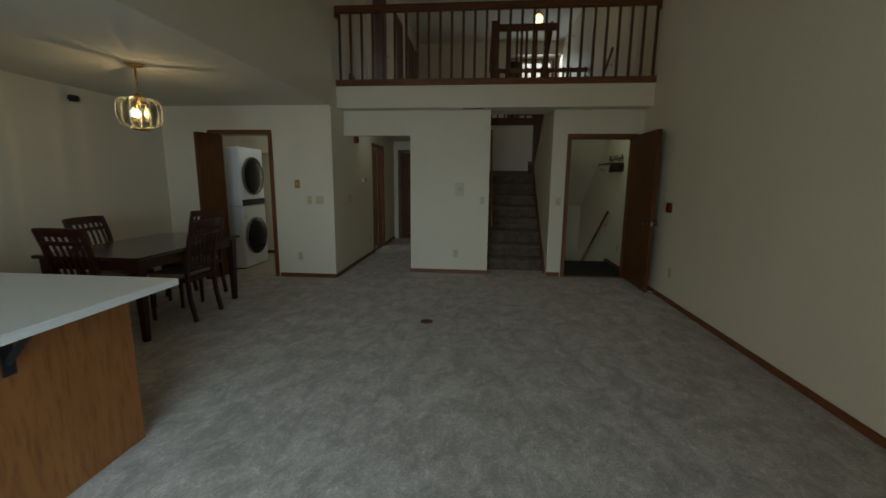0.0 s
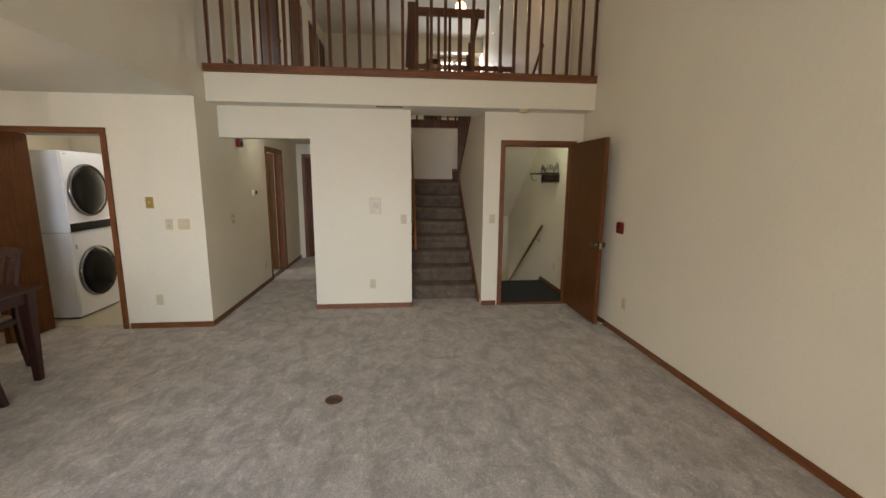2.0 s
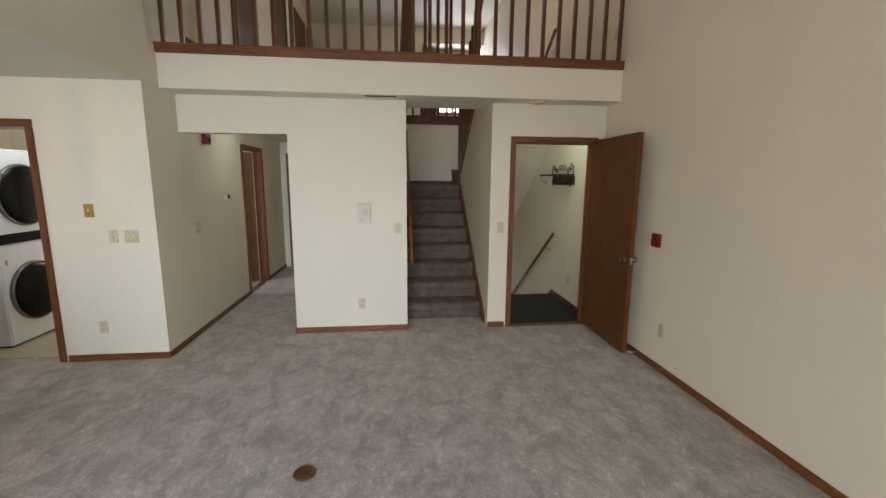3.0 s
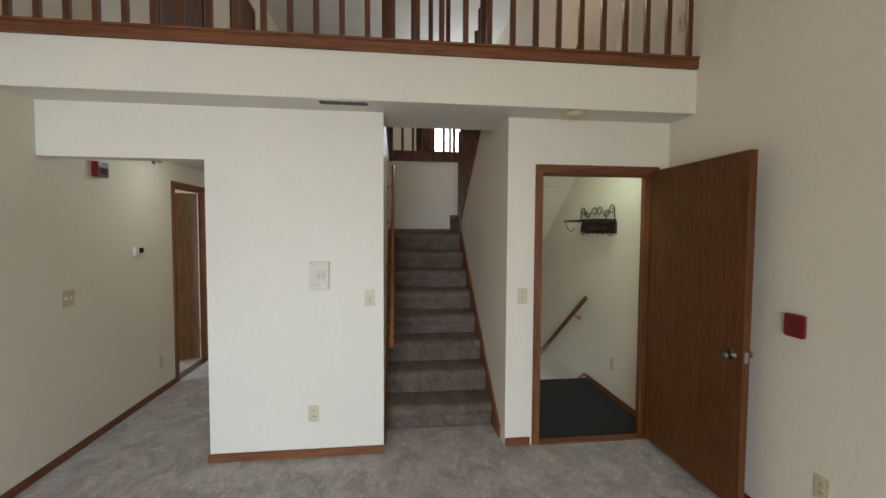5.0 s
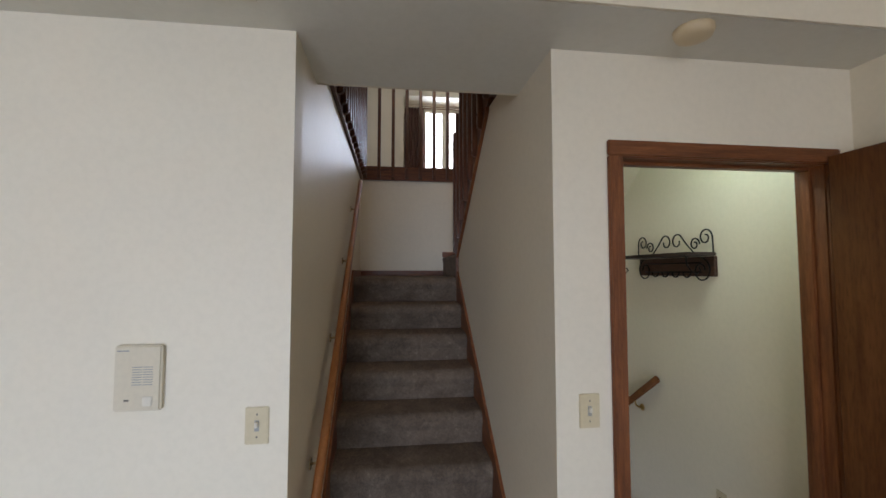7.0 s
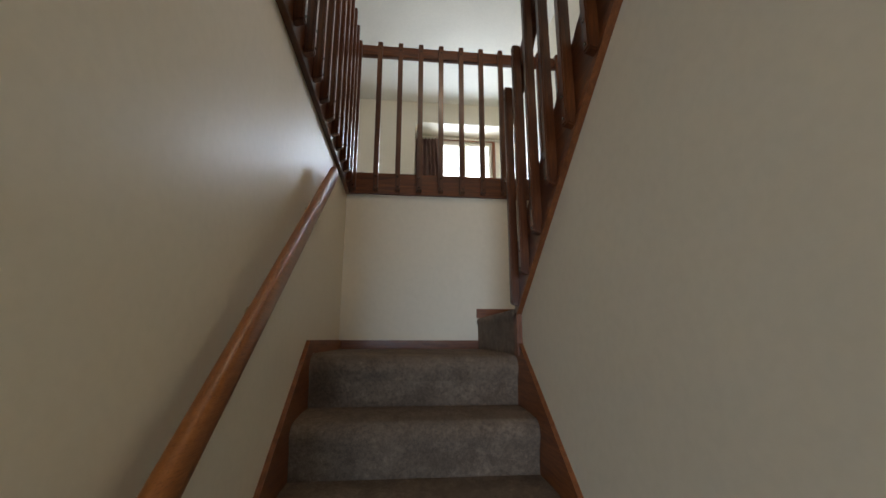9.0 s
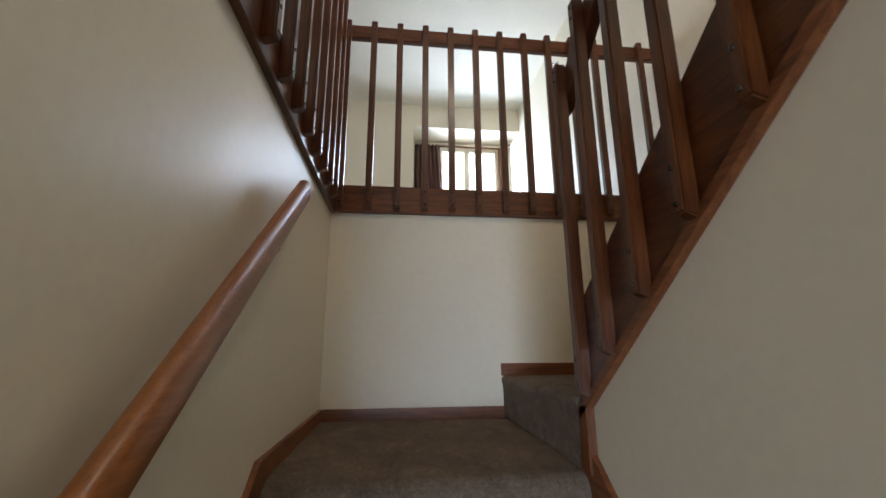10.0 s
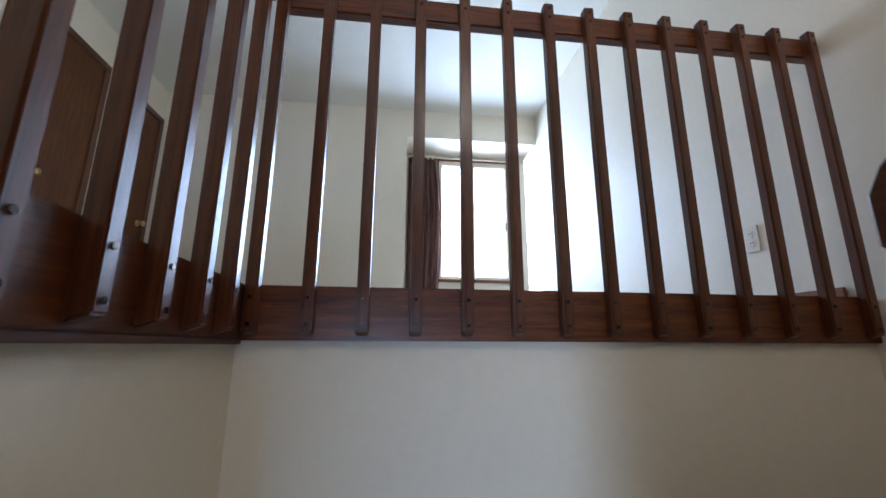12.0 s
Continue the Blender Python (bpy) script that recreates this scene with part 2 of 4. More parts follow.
def lathe(bm, profile, centre=(0, 0, 0), axis="z", sides=28):
    """A profile of (radius, height) turned round an axis through centre."""
    rings = []
    for r, h in profile:
        ring = []
        for i in range(sides):
            a = 2 * math.pi * i / sides
            u, v = r * math.cos(a), r * math.sin(a)
            p = {"z": (u, v, h), "y": (u, h, v), "x": (h, u, v)}[axis]
            ring.append(bm.verts.new(Vector(centre) + Vector(p)))
        rings.append(ring)
    for lo, hi in zip(rings, rings[1:]):
        for i in range(sides):
            j = (i + 1) % sides
            bm.faces.new((lo[i], lo[j], hi[j], hi[i])).smooth = True
    bm.faces.new(rings[0][::-1])
    bm.faces.new(rings[-1])
    bmesh.ops.recalc_face_normals(bm, faces=bm.faces)


def tube(bm, points, r, sides=8):
    """A bent rod through points."""
    pts = [Vector(p) for p in points]
    rings = []
    for i, p in enumerate(pts):
        d = (pts[min(i + 1, len(pts) - 1)] - pts[max(i - 1, 0)]).normalized()
        turn = d.to_track_quat("Z", "Y").to_matrix()
        rings.append([bm.verts.new(p + turn @ Vector((r * math.cos(2 * math.pi * k / sides), r * math.sin(2 * math.pi * k / sides), 0))) for k in range(sides)])
    for a, b in zip(rings, rings[1:]):
        off = min(range(sides), key=lambda s: (a[0].co - b[s].co).length)
        for k in range(sides):
            j = (k + 1) % sides
            bm.faces.new((a[k], a[j], b[(j + off) % sides], b[(k + off) % sides])).smooth = True
    bm.faces.new(rings[0][::-1])
    bm.faces.new(rings[-1])
    bmesh.ops.recalc_face_normals(bm, faces=bm.faces)


def mesh_of(name, bm, mat):
    bmesh.ops.recalc_face_normals(bm, faces=bm.faces)
    me = bpy.data.meshes.new(name)
    bm.to_mesh(me)
    bm.free()
    me.materials.append(mat)
    return me


def part(name, bm, mat, parent=None, label=""):
    ob = new(name, mesh_of(name, bm, mat))
    if parent is not None:
        ob.parent = parent
        ob.matrix_parent_inverse = parent.matrix_basis.inverted()
    if label:
        ob["label"] = label
    return ob


def thing(name, p, label, category, group=""):
    ob = new(name)
    ob.location = p
    ob.empty_display_size = 0.1
    ob.matrix_basis = Matrix.Translation(p)
    return tagged(ob, label, category, group)


def boxes(*rows):
    bm = bmesh.new()
    for r in rows:
        box(bm, *r)
    return bm


def slab(name, mat, *rows, label="", bevel=0.0):
    """A piece of the setting made of plain blocks."""
    bm = boxes(*rows)
    if bevel:
        bevelled(bm, bevel)
    return tagged(part(name, bm, mat), label, kind="structure")


# ---- the plan ----
XR, XL = 2.95, -1.365          # living room's right wall and left edge of the tall part
YM, YB, YD = 6.655, 6.40, 6.125  # main wall, balcony's face, dining room's far wall
ZC, ZF = 2.41, 2.70            # low ceilings and soffit, loft's floor
XS0, XS1 = 0.815, 1.705        # the stairs' walls
YH = 7.045                     # where the slab over the stairs ends
YL0, YL1 = 8.757, 9.645          # landing
RISE = 0.1931
ZL = 8 * RISE + 0.016                  # landing's height
XW = 2.80                     # loft's right wall
YBK, ZTOP = 12.6, 5.12         # loft's far wall and ceiling
XU = -1.15                     # loft's left wall
XDL = -3.84                    # dining room's left wall
YS = -1.5                      # the wall behind the start

# floors
slab("floor_living", CARPET, (XDL - 1.5, XR, YS, YM, -0.12, 0), (XL, -0.36, YM, 10.3, -0.12, 0), (XS0, XS1, YM, 7.0, -0.12, 0), label="grey-beige cut-pile carpet with brushed patches")
slab("floor_laundry", VINYL, (XDL, XL - 0.12, YD + 0.11, 7.9, 0.001, 0.004), (XDL, XL - 0.12, YM, 7.9, -0.12, 0.001), label="beige sheet vinyl floor in the laundry closet")
slab("floor_entry", MAT, (1.86, XR, YM + 0.002, 7.95, -0.2, -0.004), label="charcoal carpet on the entry landing")
slab("threshold", TRIM_X, (1.955, 2.825, YM - 0.02, YM + 0.06, -0.01, 0.008), label="oak threshold strip at the entry door", bevel=0.003)

# right wall, tall, with the entry stairwell's side
slab("wall_east", WALL, (XR, XR + 0.15, YS, 10.2, -2.6, ZTOP + 0.1), label="tall cream painted wall")
slab("wall_south", WALL, (XDL - 1.6, -3.15, YS - 0.15, YS, 0, ZTOP), (-3.15, 1.25, YS - 0.15, YS, 2.15, ZTOP), (1.25, XR + 0.15, YS - 0.15, YS, 0, ZTOP), (-3.15, 1.25, YS - 0.15, YS, 0, 0.08), label="unseen cream wall with a supposed patio door opening")
slab("ceiling_living", CEIL, (XL - 0.15, XR + 0.15, YS - 0.15, 7.4, ZTOP, ZTOP + 0.12), label="white ceiling of the tall living room")
# wall above the dining room's low ceiling
slab("wall_upper_west", WALL, (XL - 0.13, XL, YS, YB + 0.04, ZC + 0.004, ZTOP), label="cream wall above the dining room's edge")
slab("ceiling_dining", CEIL, (XDL - 1.5, XL - 0.002, YS, YD, ZC, ZC + 0.13), label="low textured white ceiling of the dining room")
slab("wall_dining_west", WALL, (XDL - 0.12, XDL, 2.6, 8.0, 0, ZC), (XDL - 1.6, XDL - 1.5, YS, 2.6, 0, ZC), (XDL - 1.5, XDL, 2.6, 2.72, 0, ZC), label="cream dining room wall")
# dining room's far wall with the laundry opening
LX0, LX1, LZ = -3.12, -2.265, 2.04
slab("wall_dining_north", WALL, (XDL, LX0, YD, YD + 0.11, 0, ZC), (LX1, XL, YD, YD + 0.11, 0, ZC), (LX0, LX1, YD, YD + 0.11, LZ, ZC), label="cream wall with the laundry opening", bevel=0.0)
# hall's left wall, with a doorway
HD0, HD1 = 8.28, 9.08
slab("wall_hall_west", WALL, (XL - 0.11, XL, YD + 0.11, HD0, 0, ZC), (XL - 0.11, XL, HD1, 10.3, 0, ZC), (XL - 0.11, XL, HD0, HD1, 2.04, ZC), label="cream hall wall with a doorway")
slab("wall_hall_north", WALL, (XL - 0.11, -1.22, 10.2, 10.3, 0, ZC), (-0.5, -0.25, 10.2, 10.3, 0, ZC), (-1.22, -0.5, 10.2, 10.3, 2.04, ZC), label="cream wall at the hall's end")
slab("ceiling_hall", CEIL, (XL, -0.36, YM + 0.12, 10.3, 2.28, 2.4), label="white hall ceiling")
# main wall
HZ = 2.06
DX0, DX1, DZ = 1.955, 2.825, 2.035
slab("wall_main", WALL, (-0.36, XS0, YM, YM + 0.12, 0, ZC), (XL, -0.36, YM, YM + 0.12, HZ, ZC), (XS1, DX0, YM, YM + 0.12, 0, ZC), (DX0, DX1, YM, YM + 0.12, DZ, ZC), (DX1, XR, YM, YM + 0.12, 0, ZC), label="cream wall with the hall, stair and entry openings")
slab("wall_hall_east", WALL, (-0.36, -0.25, YM + 0.12, 10.3, 0, ZC), label="cream hall wall")
slab("wall_stair_west", SHINY, (XS0 - 0.1, XS0, YM + 0.12, YL1, 0, 2.565), label="satin cream stair wall")
slab("wall_landing_north", WALL, (XS0 - 0.1, 1.82, YL1, YL1 + 0.11, 0.4, 2.61), (1.82, XW, YL1, YL1 + 0.11, 1.45, 2.61), label="cream wall at the stair landing")
# slab of the loft
slab("floor_loft", CARPET, (XL, XR, YB, YH, ZC + 0.01, ZF), (XL, XS0 - 0.03, YH, YBK, 2.56, ZF), (XS0 - 0.03, XW, YL1 + 0.03, YBK, 2.57, ZF), (XS1 + 0.11, XW, YH, 7.86, 2.56, ZF), label="loft floor with grey carpet")
slab("ceiling_soffit", CEIL, (XL, XR, YB + 0.004, YH - 0.004, ZC, ZC + 0.008), label="white soffit under the balcony")
slab("wall_balcony_face", WALL, (XL, XR, YB - 0.01, YB, ZC, ZF + 0.004), (XS0 - 0.02, XS1 + 0.1, YH, YH + 0.012, ZC, ZF), label="cream painted face of the balcony")
# loft shell
slab("wall_loft_west", WALL, (XU - 0.12, XU, YB + 0.9, YBK, ZF, ZTOP), (XL - 0.12, XL, YB + 0.04, YB + 0.9, ZF, ZTOP), (XL, XU - 0.12, YB + 0.9, YB + 1.0, ZF, ZTOP), label="cream loft wall with two doors")
bm = bmesh.new()
prism(bm, [(7.2, 2.46), (7.97, 2.46), (8.93, 1.738), (YBK, 1.738), (YBK, ZTOP), (7.2, ZTOP)], "x", XW, XR - 0.002)
tagged(part("wall_loft_east", bm, WALL), "cream wall beside the upper stairs", kind="structure")
AX0, AX1, AZ = 1.345, 2.80, 4.79
slab("wall_loft_north", WALL, (XU - 0.1, AX0, YBK, YBK + 0.5, ZF, ZTOP), (AX0, XW, YBK, YBK + 0.5, AZ, ZTOP), label="cream loft wall with a window recess")
WX0, WX1, WZ0, WZ1 = 1.74, 2.60, 3.28, 4.72
slab("wall_window", WALL, (AX0, WX0, YBK + 0.42, YBK + 0.56, ZF, AZ), (WX1, XW, YBK + 0.42, YBK + 0.56, ZF, AZ), (WX0, WX1, YBK + 0.42, YBK + 0.56, ZF, WZ0), (WX0, WX1, YBK + 0.42, YBK + 0.56, WZ1, AZ), label="cream wall round the loft window")
slab("ceiling_loft", CEIL, (XU - 0.15, XW + 0.2, 7.4, YBK + 0.6, ZTOP, ZTOP + 0.12), label="white loft ceiling")
slab("backdrop_sky", HAZE, (0.2, 4.0, 14.6, 14.62, 2.2, 6.5), label="bright hazy sky outside the window")

# wall between the flights; its top follows the upper flight's string board


def under(y):
    return 1.768 + (8.70 - y) * 0.735


def over(y):
    return 1.980 + (8.77 - y) * 0.72


bm = bmesh.new()
prism(bm, [(YM + 0.12, 0), (8.72, 0), (8.72, under(8.72)), (7.60, under(7.60)), (YH + 0.03, 2.558), (YH + 0.03, ZC), (YM + 0.12, ZC)], "x", XS1, XS1 + 0.1)
tagged(part("wall_stair_east", bm, WALL), "cream wall between the two flights", kind="structure")
# entry stairwell below, with the upper flight's painted underside over it
slab("wall_entry", WALL, (1.806, 1.86, YM + 0.12, 10.2, -2.6, 1.2), (1.806, XR, 10.1, 10.2, -2.6, 2.4), label="cream wall of the entry stairwell")
for k in range(1, 9):
    slab("entry_step", MAT, (1.86, XR, 7.95 + (k - 1) * 0.26, min(10.1, 7.95 + k * 0.26), -k * 0.19 - 0.3, -k * 0.19), label="charcoal carpeted step down to the entrance")
slab("floor_basement", MAT, (1.8, XR, 9.6, 10.2, -2.7, -2.6), label="charcoal carpet at the entry stairs' foot")
bm = bmesh.new()
prism(bm, [(YM + 0.12, ZC), (7.98, ZC), (8.92, 1.715), (10.1, 0.85), (10.1, 0.88), (8.93, 1.735), (7.99, 2.43), (YM + 0.12, 2.43)], "x", 1.806, XR)
tagged(part("ceiling_entry", bm, WALL), "white entry ceiling that follows the flight above", kind="structure")
# closing pieces of the laundry and of the room off the hall
slab("ceiling_laundry", CEIL, (XDL, XL - 0.11, YD + 0.11, 8.0, ZC, ZC + 0.1), label="white laundry ceiling")
slab("wall_laundry_north", WALL, (XDL, XL - 0.11, 7.9, 8.0, 0, ZC), label="pale laundry wall")
slab("floor_bedroom", CARPET, (-4.2, XL - 0.11, 8.0, 10.9, -0.12, 0), label="grey carpet of the room off the hall")
slab("wall_bedroom", WALL, (-4.3, -4.2, 8.0, 10.9, 0, ZC), (-4.2, XL - 0.11, 10.8, 10.9, 0, ZC), label="cream wall of the room off the hall")
slab("ceiling_bedroom", CEIL, (-4.3, XL - 0.11, 8.0, 10.9, ZC, ZC + 0.1), label="white ceiling of the room off the hall")

# ---- stairs ----
GO = (YL0 - 7.0) / 7


def step_bm(y, z, depth, x0, x1, drop=0.24, r=0.05):
    """One carpeted step with a rounded nosing; the riser faces -y."""
    bm = bmesh.new()
    pts = [(y + 0.010, z - drop), (y + 0.004, z - 2.2 * r)]
    for k in range(9):
        a = math.pi * (1.15 - 0.60 * k / 8)
        pts.append((y - 0.014 + r * (1 + math.cos(a)), z - 0.010 - r + r * math.sin(a)))
    pts += [(y + min(0.16, 0.7 * depth), z - 0.001), (y + depth, z), (y + depth, z - drop)]
    prism(bm, pts, "x", x0, x1)
    return bm


stairs = thing("staircase", (1.26, 7.0, 0), "grey-carpeted stairs with a landing and rounded nosings", "stairs")
for k in range(7):
    part("step", step_bm(7.0 + k * GO, (k + 1) * RISE, GO + 0.04, XS0 + 0.017, XS1 - 0.017), DIM_STAIR_CARPET, stairs)
part("landing", step_bm(YL0, ZL, YL1 - YL0, XS0 + 0.004, XS1 + 0.06), DIM_STAIR_CARPET, stairs)
# the raised half of the landing, its edge facing the lower half
bm = bmesh.new()
pts = [(1.69, ZL - 0.1), (1.688, ZL + RISE - 0.05)]
for k in range(7):
    a = math.pi * (1.1 - 0.6 * k / 6)
    pts.append((1.705 + 0.024 * math.cos(a), ZL + RISE - 0.024 + 0.024 * math.sin(a)))
pts += [(XW, ZL + RISE), (XW, ZL - 0.1)]
prism(bm, [(min(x, 1.80), z) for x, z in pts], "y", 8.78, YL1)
box(bm, 1.80, XW, 8.935, YL1, 1.725, ZL + RISE)
part("landing_step", bm, DIM_STAIR_CARPET, stairs)
for j in range(4):
    z, y = ZL + (j + 2) * RISE, 8.95 - j * 0.265
    bm = bmesh.new()
    pts = [(y - 0.012, z - 0.2), (y - 0.012, z - 0.05)]
    for k in range(7):
        a = math.pi * (-0.5 + k / 6)
        pts.append((y + 0.004 + 0.022 * math.cos(a), z - 0.022 + 0.022 * math.sin(a)))
    pts += [(y - 0.3, z), (y - 0.3, z - 0.03)]
    prism(bm, pts, "x", XS1 + 0.11, XW - 0.002)
    part("step", bm, DIM_STAIR_CARPET, stairs)
# skirt boards
for name, x0, x1 in (("skirt_board", XS0, XS0 + 0.016), ("skirt_board", XS1 - 0.016, XS1)):
    bm = bmesh.new()
    n0 = lambda y: 0.193 + (y - 7.0) * RISE / GO + 0.055
    end = 8.795
    prism(bm, [(YM + 0.121, 0.002), (7.3, 0.002), (end, 1.15), (end, ZL + 0.054), (8.735, ZL + 0.054), (6.86, n0(6.86)), (YM + 0.121, 0.085)], "x", x0, x1)
    part(name, bm, TRIM_Y, stairs, "red-brown oak skirt board")
# landing's base trim
tagged(part("baseboard_landing", boxes((XS0, 1.702, YL1 - 0.014, YL1, ZL, ZL + 0.052)), TRIM_X), "red-brown oak base trim", kind="structure")
tagged(part("baseboard_landing_step", boxes((1.68, XW, YL1 - 0.014, YL1, ZL + RISE, ZL + RISE + 0.058)), TRIM_X), "red-brown oak base trim", kind="structure")
tagged(part("baseboard_landing_west", boxes((XS0, XS0 + 0.014, 8.795, YL1 - 0.014, ZL, ZL + 0.054)), TRIM_Y), "red-brown oak base trim", kind="structure")
tagged(part("baseboard_landing_east", boxes((XW - 0.014, XW, 8.98, YL1 - 0.014, ZL + RISE, ZL + RISE + 0.075)), TRIM_Y), "red-brown oak base trim", kind="structure")

# handrail on the stair wall
rail = thing("wall_handrail", (0.876, 6.80, 0.730), "varnished oak handrail on brass wall brackets", "handrail")
bm = bmesh.new()
pa, pb = Vector((0.870, 6.80, 0.732)), Vector((0.876, 8.775, 2.355))
d = (pb - pa).normalized()
up = d.cross(Vector((1, 0, 0))).normalized()
up = up if up.z > 0 else -up
prof = [(-0.014, -0.032), (0.014, -0.032), (0.017, -0.008), (0.0175, 0.012), (0.013, 0.026), (0.0, 0.031), (-0.013, 0.026), (-0.0175, 0.012), (-0.017, -0.008)]
ends = [[bm.verts.new(p + Vector((u, 0, 0)) + up * v) for u, v in prof] for p in (pa, pb)]
for i in range(len(prof)):
    j = (i + 1) % len(prof)
    bm.faces.new((ends[0][i], ends[0][j], ends[1][j], ends[1][i])).smooth = i > 0
bm.faces.new(ends[0][::-1])
bm.faces.new(ends[1])
bevelled(bm, 0.003, 1)
part("rail", bm, wood("handrail_oak", (0.33, 0.108, 0.023), (0.45, 0.16, 0.038), "y", 0.38, 0.14, 5.0, 16.0), rail)
for s in (0.1, 0.36, 0.62, 0.88):
    p = pa.lerp(pb, s) - up * 0.045
    bm = bmesh.new()
    tube(bm, [p, p + Vector((-0.012, 0, -0.02)), p + Vector((-0.035, 0, -0.03)), Vector((XS0 + 0.004, p.y, p.z - 0.03))], 0.006)
    rod(bm, (XS0, p.y, p.z - 0.03), (XS0 + 0.006, p.y, p.z - 0.03), 0.024, sides=16)
    part("bracket", bm, PALE_BRASS, rail, "brass wall bracket")

# ---- railings ----
BW, BD = 0.034, 0.035


def baluster_mesh(name, length):
    """An upright square spindle, origin at its foot's face; worn edges and a chamfered foot."""
    bm = bmesh.new()
    box(bm, -BW / 2, BW / 2, -BD, 0, 0, length)
    for v in bm.verts:
        if v.co.z < 0.01 and v.co.y < -0.01:
            v.co.z += 0.012
    bevelled(bm, 0.004, 2)
    return mesh_of(name, bm, RAIL_Z)


bolt = bmesh.new()
lathe(bolt, [(0.0052, -BD - 0.003), (0.0052, -BD + 0.002), (0.003, -BD + 0.003)], (0, 0, 0), "y", 10)
BOLTS = mesh_of("bolt", bolt, plain("dull_steel_bolt", (0.09, 0.08, 0.07), 0.22, 1.0, 0.2, 60))
screw = bmesh.new()
lathe(screw, [(0.005, -BD - 0.002), (0.005, -BD + 0.002)], (0, 0, 0), "y", 8)
SCREWS = mesh_of("screw", screw, DARK_SLOT)


def baluster(me, m, parent, length, bolts=True):
    ob = new("baluster", me)
    ob.parent = parent
    ob.matrix_parent_inverse = parent.matrix_basis.inverted()
    ob.matrix_basis = m
    for kind, data, z in (("bolt", BOLTS, 0.03), ("bolt", BOLTS, 0.10), ("screw", SCREWS, length - 0.022), ("screw", SCREWS, length - 0.058)):
        if bolts:
            b = new(kind, data)
            b.parent = ob
            b.matrix_basis = Matrix.Translation((0, 0, z))
    return ob


SPINDLE = baluster_mesh("baluster", 1.128)
# far guard over the landing
guard = thing("landing_railing", (1.8, YL1, 2.55), "dark-stained oak railing on a bolted fascia board", "railing")
part("fascia_board", bevelled(boxes((XS0 - 0.05, XW, YL1 - 0.022, YL1 + 0.02, 2.568, 2.716)), 0.003), RAIL_X, guard)
part("top_rail", bevelled(boxes((XS0 + 0.02, XW, YL1 - 0.022, YL1 + 0.016, 3.617, 3.703)), 0.005), RAIL_X, guard, "oak top rail with visible grain")
for k in range(14):
    x = 0.858 + 0.1457 * k
    baluster(SPINDLE, pose(min(x, XW - 0.02), YL1 - 0.0225, 2.58), guard, 1.128)
# left guard along the stairs
side = thing("stairwell_railing", (XS0, 8.3, 2.55), "dark-stained oak railing beside the open stairwell", "railing")
part("fascia_board", bevelled(boxes((XS0 - 0.02, XS0 + 0.02, YH + 0.02, YL1 - 0.024, 2.572, 2.716)), 0.003), RAIL_Y, side)
part("base_trim", bevelled(boxes((XS0 - 0.02, XS0 + 0.022, YH + 0.02, YL1 - 0.024, 2.558, 2.571)), 0.002), RAIL_Y, side)
part("top_rail", bevelled(boxes((XS0 - 0.018, XS0 + 0.02, YH + 0.02, YL1 - 0.03, 3.625, 3.703)), 0.005), RAIL_Y, side)
for k in range(16):
    baluster(SPINDLE, pose(XS0 + 0.0205, 9.455 - 0.147 * k, 2.58, 0, 0, 90), side, 1.128)
# guard across the slab's edge
cross = thing("stairhead_railing", (1.26, YH, 2.70), "dark-stained oak railing with a thick newel post", "railing")
part("newel_post", bevelled(boxes((XS0 - 0.02, XS0 + 0.075, YH + 0.0, YH + 0.095, 2.55, 3.74)), 0.006), RAIL_Z, cross)
part("fascia_board", bevelled(boxes((XS0 + 0.03, XS1 + 0.1, YH + 0.013, YH + 0.035, 2.55, 2.71)), 0.003), RAIL_X, cross)
part("top_rail", bevelled(boxes((XS0 + 0.075, XS1 + 0.05, YH + 0.03, YH + 0.068, 3.60, 3.70)), 0.005), RAIL_X, cross)
for k in range(5):
    baluster(SPINDLE, pose(1.04 + 0.14 * k, YH + 0.036, 2.565, 0, 0, 180), cross, 1.128)
# sloping guard of the upper flight
upper = thing("upper_stair_railing", (1.70, 8.7, 1.75), "dark-stained oak stair railing on a sloping string board", "railing")
bm = bmesh.new()
prism(bm, [(8.775, under(8.775)), (7.55, under(7.55)), (7.55, over(7.55)), (8.775, over(8.775))], "x", 1.692, 1.734)
part("string_board", bm, RAIL_Y, upper, "wide sloping oak string board")
bm = bmesh.new()
prism(bm, [(8.775, under(8.775) - 0.028), (7.60, under(7.60) - 0.028), (7.60, under(7.60)), (8.775, under(8.775))], "x", 1.684, 1.717)
part("edge_trim", bm, TRIM_Y, upper, "lighter oak strip under the string board")
bm = bmesh.new()
box(bm, 1.684, 1.734, 8.722, 8.775, ZL - 0.01, under(8.775) + 0.02)
part("end_trim", bevelled(bm, 0.004), TRIM_Z, upper, "oak corner trim at the wall's end")
bm = bmesh.new()
prism(bm, [(7.549, under(7.549)), (YH + 0.04, 2.56), (YH + 0.04, 2.71), (7.549, 2.71), (7.549, over(7.549))], "x", 1.693, 1.7335)
part("fascia_board", bm, RAIL_Y, upper)
STAIR_SPINDLE = baluster_mesh("stair_baluster", 1.035)
for k in range(9):
    y = 8.722 - 0.167 * k - (0.016 if k == 0 else 0)
    baluster(STAIR_SPINDLE, pose(1.6915, y, 1.732 + 0.728 * (8.738 - y), 0, 0, -90), upper, 1.035)
bm = bmesh.new()
f = lambda y: 2.775 + (8.735 - y) * 0.728
